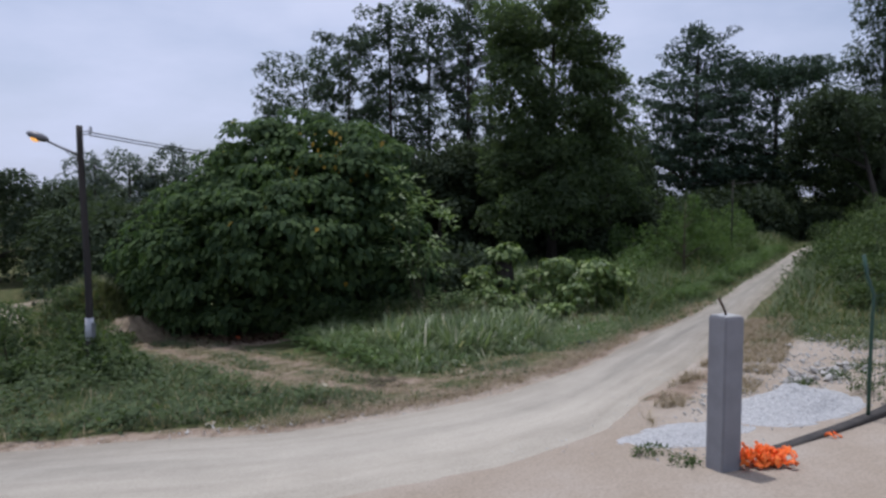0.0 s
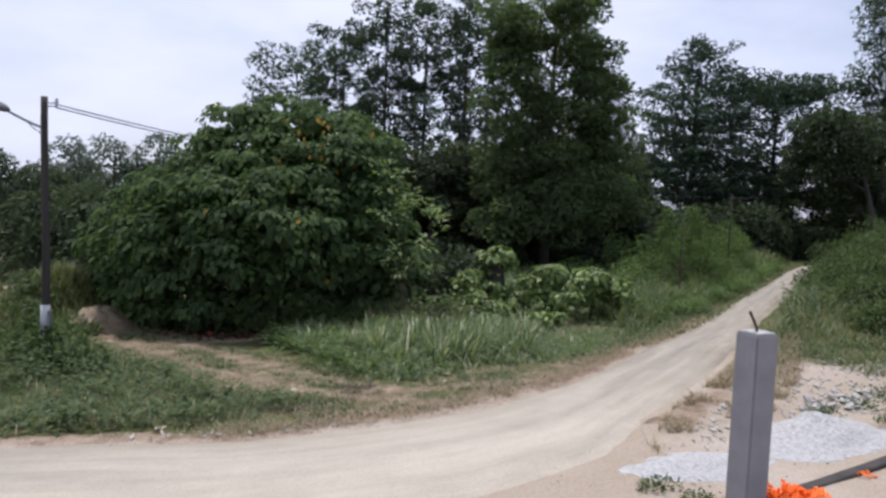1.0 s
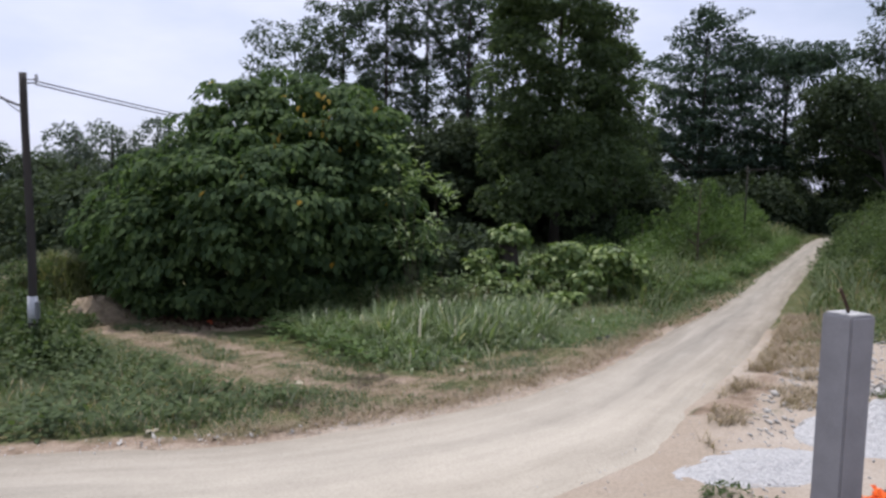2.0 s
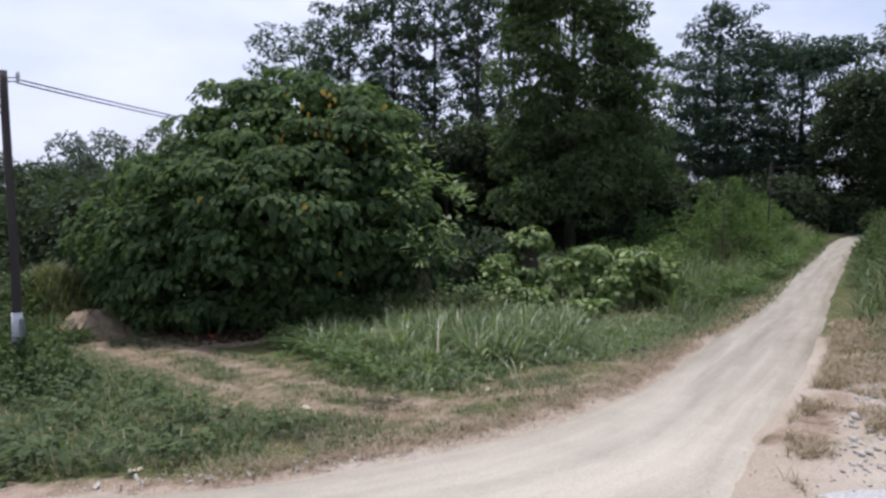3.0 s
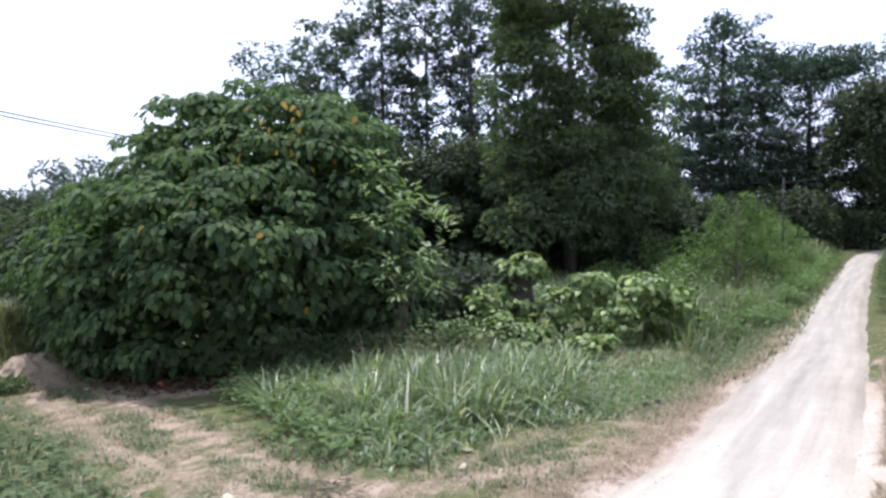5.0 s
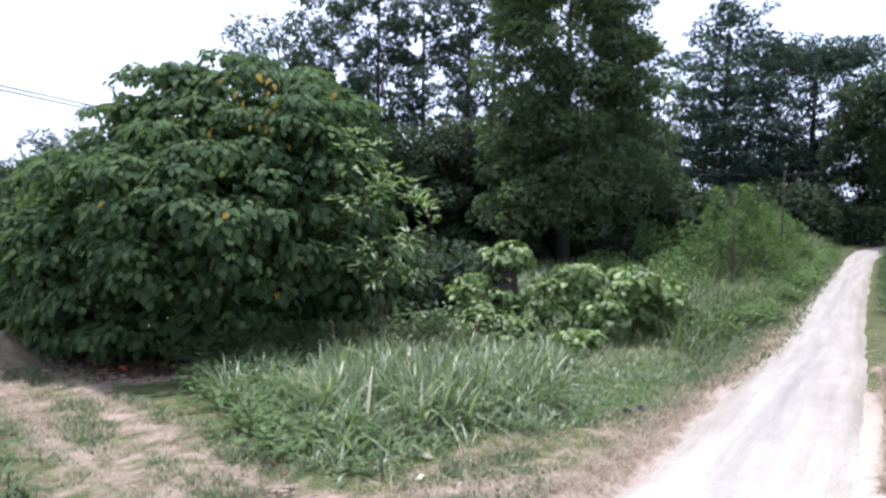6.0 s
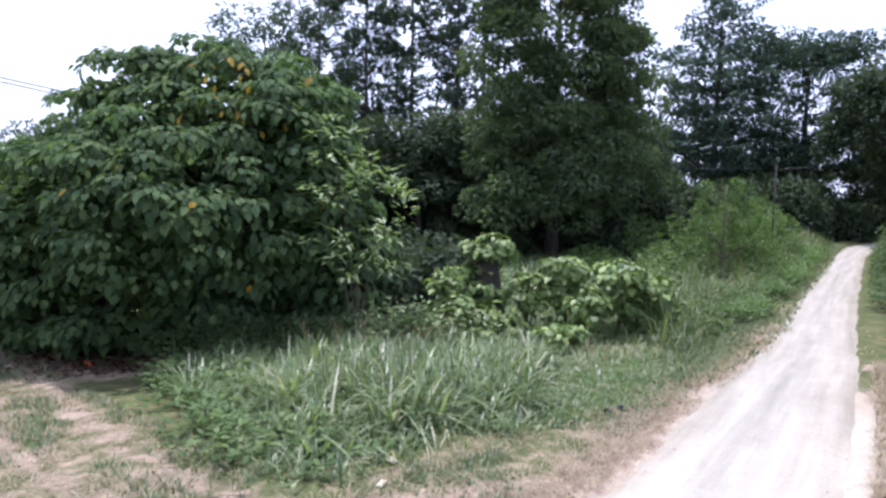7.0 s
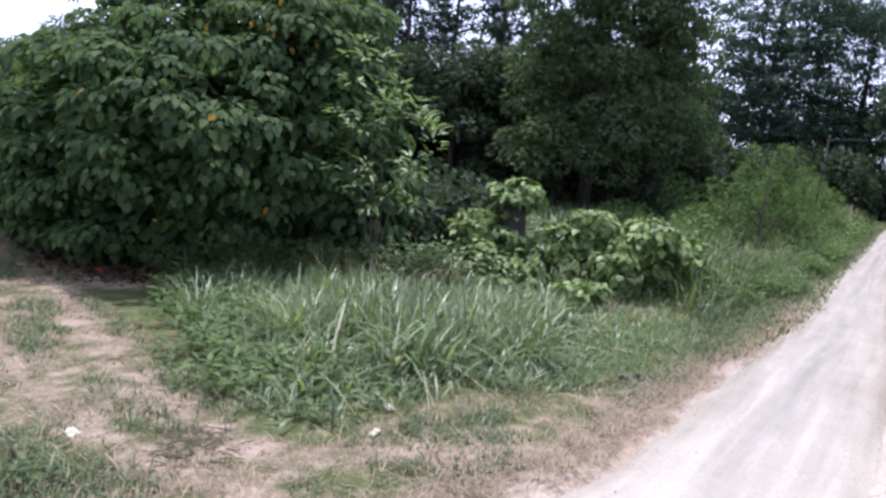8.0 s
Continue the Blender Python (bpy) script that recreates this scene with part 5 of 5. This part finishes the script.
def build_fence():
    a, d = np.array([5.40, 9.20]), np.array([0.902, 0.432])
    z = land_at(*a)
    root = thing("wire_fence", "thin dark green wire fence with slim bent-topped posts", "fence", at=(*a, z))
    for k in range(3):
        c = d * 2.0 * k
        dz = land_at(*(a + c)) - z
        pts = np.array([(c[0], c[1], dz - 0.1), (c[0], c[1], dz + 0.7), (c[0] + 0.01, c[1], dz + 1.42), (c[0] - 0.05, c[1] + 0.03, dz + 1.62), (c[0] - 0.09, c[1] + 0.05, dz + 1.86)])
        part("post", tube_mesh("post", pts, [0.021] * 5, M_GREENWIRE, 8), M_GREENWIRE, root)
    for h in (0.2, 0.5, 0.8, 1.1, 1.4):
        c = d * 4.0
        dz = land_at(*(a + c)) - z
        part("wire", tube_mesh("wire", np.array([(0, 0, h), (c[0] / 2, c[1] / 2, h + dz / 2 - 0.01), (c[0], c[1], h + dz)]), [0.003] * 3, M_GREENWIRE, 5), M_GREENWIRE, root)
    for k in range(1, 40):
        c = d * 0.1 * k
        dz = (land_at(*(a + d * 4)) - z) * k / 40
        part("mesh_wire", tube_mesh("mesh_wire", np.array([(c[0], c[1], dz + 0.18), (c[0], c[1], dz + 1.42)]), [0.0022] * 2, M_GREENWIRE, 4), M_GREENWIRE, root)


def crumpled(name, label, category, x, y, size, lift, material, seed, bits=1, rag=0.35, at_z=None):
    """Loose folded sheets lying in a heap."""
    rng = np.random.default_rng(seed)
    z0 = land_at(x, y) if at_z is None else at_z
    V, F = [], []
    for b in range(bits):
        n = 9
        ox, oy, oz = (rng.normal() * size[0] * 0.33, rng.normal() * size[1] * 0.33, rng.random() * lift * 0.6) if bits > 1 else (0, 0, 0)
        s = 1.0 if bits == 1 else rng.uniform(0.22, 0.5)
        turn = rng.random() * math.pi
        tilt = rng.normal() * 0.7 if bits > 1 else 0.08
        base = len(V)
        for i in range(n):
            for j in range(n):
                u, w = i / (n - 1) - 0.5, j / (n - 1) - 0.5
                edge = max(abs(u), abs(w)) > 0.49
                u, w = u * (1 - rag * rng.random() * edge), w * (1 - rag * rng.random() * edge)
                px, py = u * size[0] * s, w * size[1] * s
                pz = lift * (0.35 + 0.5 * noise.noise(Vector((u * 4 + seed + b, w * 4, 1.7 * b))) + 0.25 * noise.noise(Vector((u * 11 + b, w * 11, seed)))) + tilt * px * 0.6
                q = Vector((px * math.cos(turn) - py * math.sin(turn) + ox, px * math.sin(turn) + py * math.cos(turn) + oy, max(0.006, pz + oz + 0.01)))
                V.append(tuple(q))
        for i in range(n - 1):
            for j in range(n - 1):
                if bits == 1 or rng.random() > 0.12:
                    k = base + i * n + j
                    F.append((k, k + 1, k + n + 1, k + n))
    me = bpy.data.meshes.new(name)
    me.from_pydata(V, [], F)
    me.update()
    me.materials.append(material)
    ob = new(name, me)
    ob.matrix_basis = pose(x, y, z0 - 0.004)
    thick = ob.modifiers.new("thickness", "SOLIDIFY")
    thick.thickness = 0.004
    return tagged(ob, label, category)


build_post()
build_plinth()
build_fence()
crumpled("orange_netting", "crumpled heap of bright orange plastic netting on sand", "netting", 3.60, 8.05, (0.38, 0.24), 0.12, M_ORANGE, 11, 60)
crumpled("orange_scrap", "small scrap of bright orange plastic on sand", "scrap", 4.62, 8.72, (0.22, 0.08), 0.05, M_ORANGE, 12, 3)


# ---- gravel, rubble, soil and litter ----
def heap(name, label, category, x, y, rx, ry, h, material, seed, rough=0.12, turn=0.0, flat=0.0):
    rings, sides = 18, 40
    V, F = [], []
    for i in range(rings):
        r = i / (rings - 1)
        for j in range(sides):
            a = 2 * math.pi * j / sides
            wob = 1 + 0.18 * noise.noise(Vector((math.cos(a) * 1.5 + seed, math.sin(a) * 1.5, 0)))
            px, py = rx * r * wob * math.cos(a), ry * r * wob * math.sin(a)
            top = h * (1 - smooth(r, flat, 1.0)) * (1 + rough * 2 * noise.noise(Vector((px * 4, py * 4, seed)))) + rough * h * noise.noise(Vector((px * 14, py * 14, seed)))
            c, s = math.cos(turn), math.sin(turn)
            wx, wy = px * c - py * s, px * s + py * c
            V.append((wx, wy, float(top) * (r < 0.97) - 0.05 * (r >= 0.97) + land_at(x + wx, y + wy) - land_at(x, y)))
    for i in range(rings - 1):
        for j in range(sides):
            k = (j + 1) % sides
            F.append((i * sides + j, (i + 1) * sides + j, (i + 1) * sides + k, i * sides + k))
    me = bpy.data.meshes.new(name)
    me.from_pydata(V, [], F)
    me.update()
    me.polygons.foreach_set("use_smooth", np.ones(len(F), bool))
    me.materials.append(material)
    ob = new(name, me)
    ob.matrix_basis = pose(x, y, land_at(x, y))
    return tagged(ob, label, category, kind="stuff" if category == "gravel" else "")


def stone_mesh(seed, size, material, name="stone"):
    rng = np.random.default_rng(seed)
    bm = bmesh.new()
    bmesh.ops.create_icosphere(bm, subdivisions=1, radius=0.5)
    for q in bm.verts:
        q.co = Vector((q.co.x * size[0], q.co.y * size[1], q.co.z * size[2])) * (1 + 0.35 * rng.normal())* 1.0
    me = bpy.data.meshes.new(name)
    bm.to_mesh(me)
    bm.free()
    me.materials.append(material)
    return me


heap("gravel_pile", "low pile of pale grey gravel on sand", "gravel", 4.95, 9.95, 1.15, 0.7, 0.24, M_GRAVEL, 3, 0.20, 0.45)
heap("gravel_patch", "thin spread of pale grey gravel on sand", "gravel", 3.3, 9.2, 0.85, 0.45, 0.07, M_GRAVEL, 8, 0.3, 0.3)
heap("soil_mound", "brown mound of heaped earth with dry grass", "mound", -7.25, 22.9, 1.35, 1.3, 0.56, M_SOIL, 6, 0.14, 0.0, 0.15)
rng = np.random.default_rng(306)
a, r = rng.random(900) * 2 * math.pi, np.sqrt(rng.random(900)) * 0.95
v, f = blades(rng, -7.2 + 1.3 * r * np.cos(a), 22.9 + 1.2 * r * np.sin(a), rng.uniform(0.06, 0.2, 900), rng.uniform(0.008, 0.018, 900), rng.uniform(0.5, 1.4, 900), 4)
v = v.reshape(900, -1, 3)
v[:, :, 2] += (0.54 * (1 - smooth(r, 0.15, 1.0)))[:, None]
tagged(new("mound_grass", fast_mesh("mound_grass", v.reshape(-1, 3), f, M_DRY)), "dry brown grass growing over the mound of earth", "grass", kind="stuff")
rng = np.random.default_rng(310)
kinds = [stone_mesh(600 + k, (1.0, 0.8, 0.65), M_STONE, "rubble_stone") for k in range(6)]
for k in range(44):
    t = rng.random()
    x, y = 5.5 + 1.7 * t + rng.normal() * 0.16, 10.9 + 0.9 * t + rng.normal() * 0.22
    s = rng.uniform(0.05, 0.17)
    ob = new("rubble_stone", kinds[k % 6])
    ob.matrix_basis = pose(x, y, land_at(x, y) + s * 0.18, rng.random() * 40, rng.random() * 40, rng.random() * 360) @ Matrix.Diagonal((s, s, s, 1))
    tagged(ob, "broken pale concrete rubble stone on sand", "stone", "rubble stones")
pebble = stone_mesh(620, (1, 1, 0.7), M_STONE)
pv = np.array([tuple(q.co) for q in pebble.vertices])
pf = np.array([tuple(q.vertices) for q in pebble.polygons])


def pebbles(name, label, x, y, size, lift, material):
    V = pv[None] * size[:, None, None] + np.stack([x, y, lift], 1)[:, None]
    F = pf[None] + (np.arange(len(x)) * len(pv))[:, None, None]
    tagged(new(name, fast_mesh(name, V.reshape(-1, 3), F.reshape(-1, 3), material)), label, "pebbles", kind="stuff")


Q = scatter_in(rng, np.array([(2.6, 8.2), (4.2, 8.9), (7.4, 10.2), (8.4, 13.0), (5.6, 12.4), (4.2, 10.9), (3.2, 9.9)]), 520)
S = rng.uniform(0.008, 0.03, len(Q))
pebbles("loose_pebbles", "loose pale pebbles scattered over the sand", Q[:, 0], Q[:, 1], S, land(Q[:, 0], Q[:, 1]) + S * 0.25, M_GRAVEL)
Q = np.vstack([along(ROAD_L[2:9], 420) + rng.normal(size=(420, 2)) * 0.16, along(ROAD_R[4:12], 200) + rng.normal(size=(200, 2)) * 0.2])
S = rng.uniform(0.006, 0.02, len(Q))
pebbles("road_edge_pebbles", "small pale stones along the ragged road edges", Q[:, 0], Q[:, 1], S, land(Q[:, 0], Q[:, 1]) + S * 0.25, M_GRAVEL)

Q = scatter_in(rng, np.array([(3.4, 9.6), (4.8, 10.3), (8.2, 11.4), (9.0, 13.4), (8.0, 14.8), (6.4, 13.8), (5.2, 12.4), (4.1, 11.0)]), 900)
S = rng.gamma(2.0, 0.012, len(Q)) + 0.008
pebbles("stony_rubble", "stony brown and grey rubble lying in the sand", Q[:, 0], Q[:, 1], S, land(Q[:, 0], Q[:, 1]) + S * 0.2, M_STONE)
crumpled("paper_litter", "flat pale piece of crumpled litter on bare earth", "litter", -1.0, 13.52, (0.24, 0.13), 0.014, M_PAPER, 21)
crumpled("paper_litter", "small white scrap of litter at the grass edge", "litter", 1.28, 13.83, (0.16, 0.06), 0.02, M_PAPER, 22)
crumpled("paper_litter", "small white scrap of litter at the grass edge", "litter", 1.38, 14.45, (0.14, 0.09), 0.04, M_PAPER, 23)
crumpled("paper_litter", "small white scrap of litter near the bush", "litter", -5.46, 21.1, (0.14, 0.12), 0.08, M_PAPER, 24)
crumpled("paper_litter", "small white scrap of litter at the road edge", "litter", -2.4, 11.5, (0.16, 0.08), 0.03, M_PAPER, 25)
crumpled("plastic_bag", "small black plastic bag lying in short grass", "bag", 4.02, 15.76, (0.26, 0.16), 0.10, M_BLACKBAG, 26, 2)
crumpled("red_scrap", "small red plastic scrap in the shade of the bush", "scrap", -3.95, 20.75, (0.16, 0.12), 0.1, M_REDLEAF, 27, 3)


def brush_heap(name, label, x, y, r, count, seed):
    rng = np.random.default_rng(seed)
    V, F, k = [], [], 0
    for i in range(count):
        a, d = rng.random() * 2 * math.pi, r * math.sqrt(rng.random())
        c = np.array([d * math.cos(a), d * math.sin(a), 0.01 + 0.05 * rng.random() * (1 - d / r)])
        b, ln = rng.random() * 2 * math.pi, rng.uniform(0.06, 0.22)
        e = c + np.array([ln * math.cos(b), ln * math.sin(b), rng.normal() * 0.03])
        e[2] = max(e[2], 0.005)
        v, f = tube(np.array([c, (c + e) / 2 + [0, 0, 0.01], e]), [0.006, 0.005, 0.003], 4)
        V += [tuple(q) for q in v]
        F += [tuple(dict.fromkeys(int(w) + k for w in q)) for q in f]
        k += len(v)
    me = bpy.data.meshes.new(name)
    me.from_pydata(V, [], F)
    me.update()
    me.materials.append(M_TWIG)
    ob = new(name, me)
    ob.matrix_basis = pose(x, y, land_at(x, y))
    tagged(ob, label, "brushwood")


for k in range(26):
    t = rng.random()
    x, y = -2.6 + 2.6 * t + rng.normal() * 0.1, 11.16 + 0.12 * t + 0.4 * max(0.0, t - 0.4) + rng.normal() * 0.09
    s = rng.uniform(0.02, 0.06)
    ob = new("rubble_stone", kinds[k % 6])
    ob.matrix_basis = pose(x, y, land_at(x, y) + s * 0.15, rng.random() * 40, rng.random() * 40, rng.random() * 360) @ Matrix.Diagonal((s * 1.6, s, s * 0.6, 1))
    tagged(ob, "small broken concrete chunk lying along the road edge", "stone", "rubble along the road edge")
brush_heap("brushwood", "small flat heap of dead brown brushwood on earth", 0.0, 13.38, 0.36, 110, 31)
brush_heap("brushwood", "small flat heap of dead brown brushwood on earth", -0.95, 12.3, 0.3, 60, 32)
Q = scatter_in(rng, VERGE_AREA, 22000)
keep = np.array([noise.noise(Vector((a * 0.9, b * 0.9, 17.0))) for a, b in Q]) > -0.12
EDGE = along(ROAD_L[3:10], 9000) + np.stack([-rng.gamma(2.0, 0.22, 9000), rng.gamma(2.0, 0.22, 9000)], 1) * 0.7
keep &= ~((Q[:, 0] < -0.9) & (Q[:, 1] < 13.2) & (rng.random(len(Q)) < 0.7))
Q, keep = np.vstack([Q, EDGE]), np.r_[keep, np.ones(9000, bool)]
Q = Q[keep]
grass_stuff("dead_grass", "thin flattened dead grass on bare earth", Q[:, 0], Q[:, 1], rng.uniform(0.05, 0.16, len(Q)), rng.uniform(0.006, 0.012, len(Q)), rng.uniform(0.8, 1.2, len(Q)), M_DRY, 222, 3)
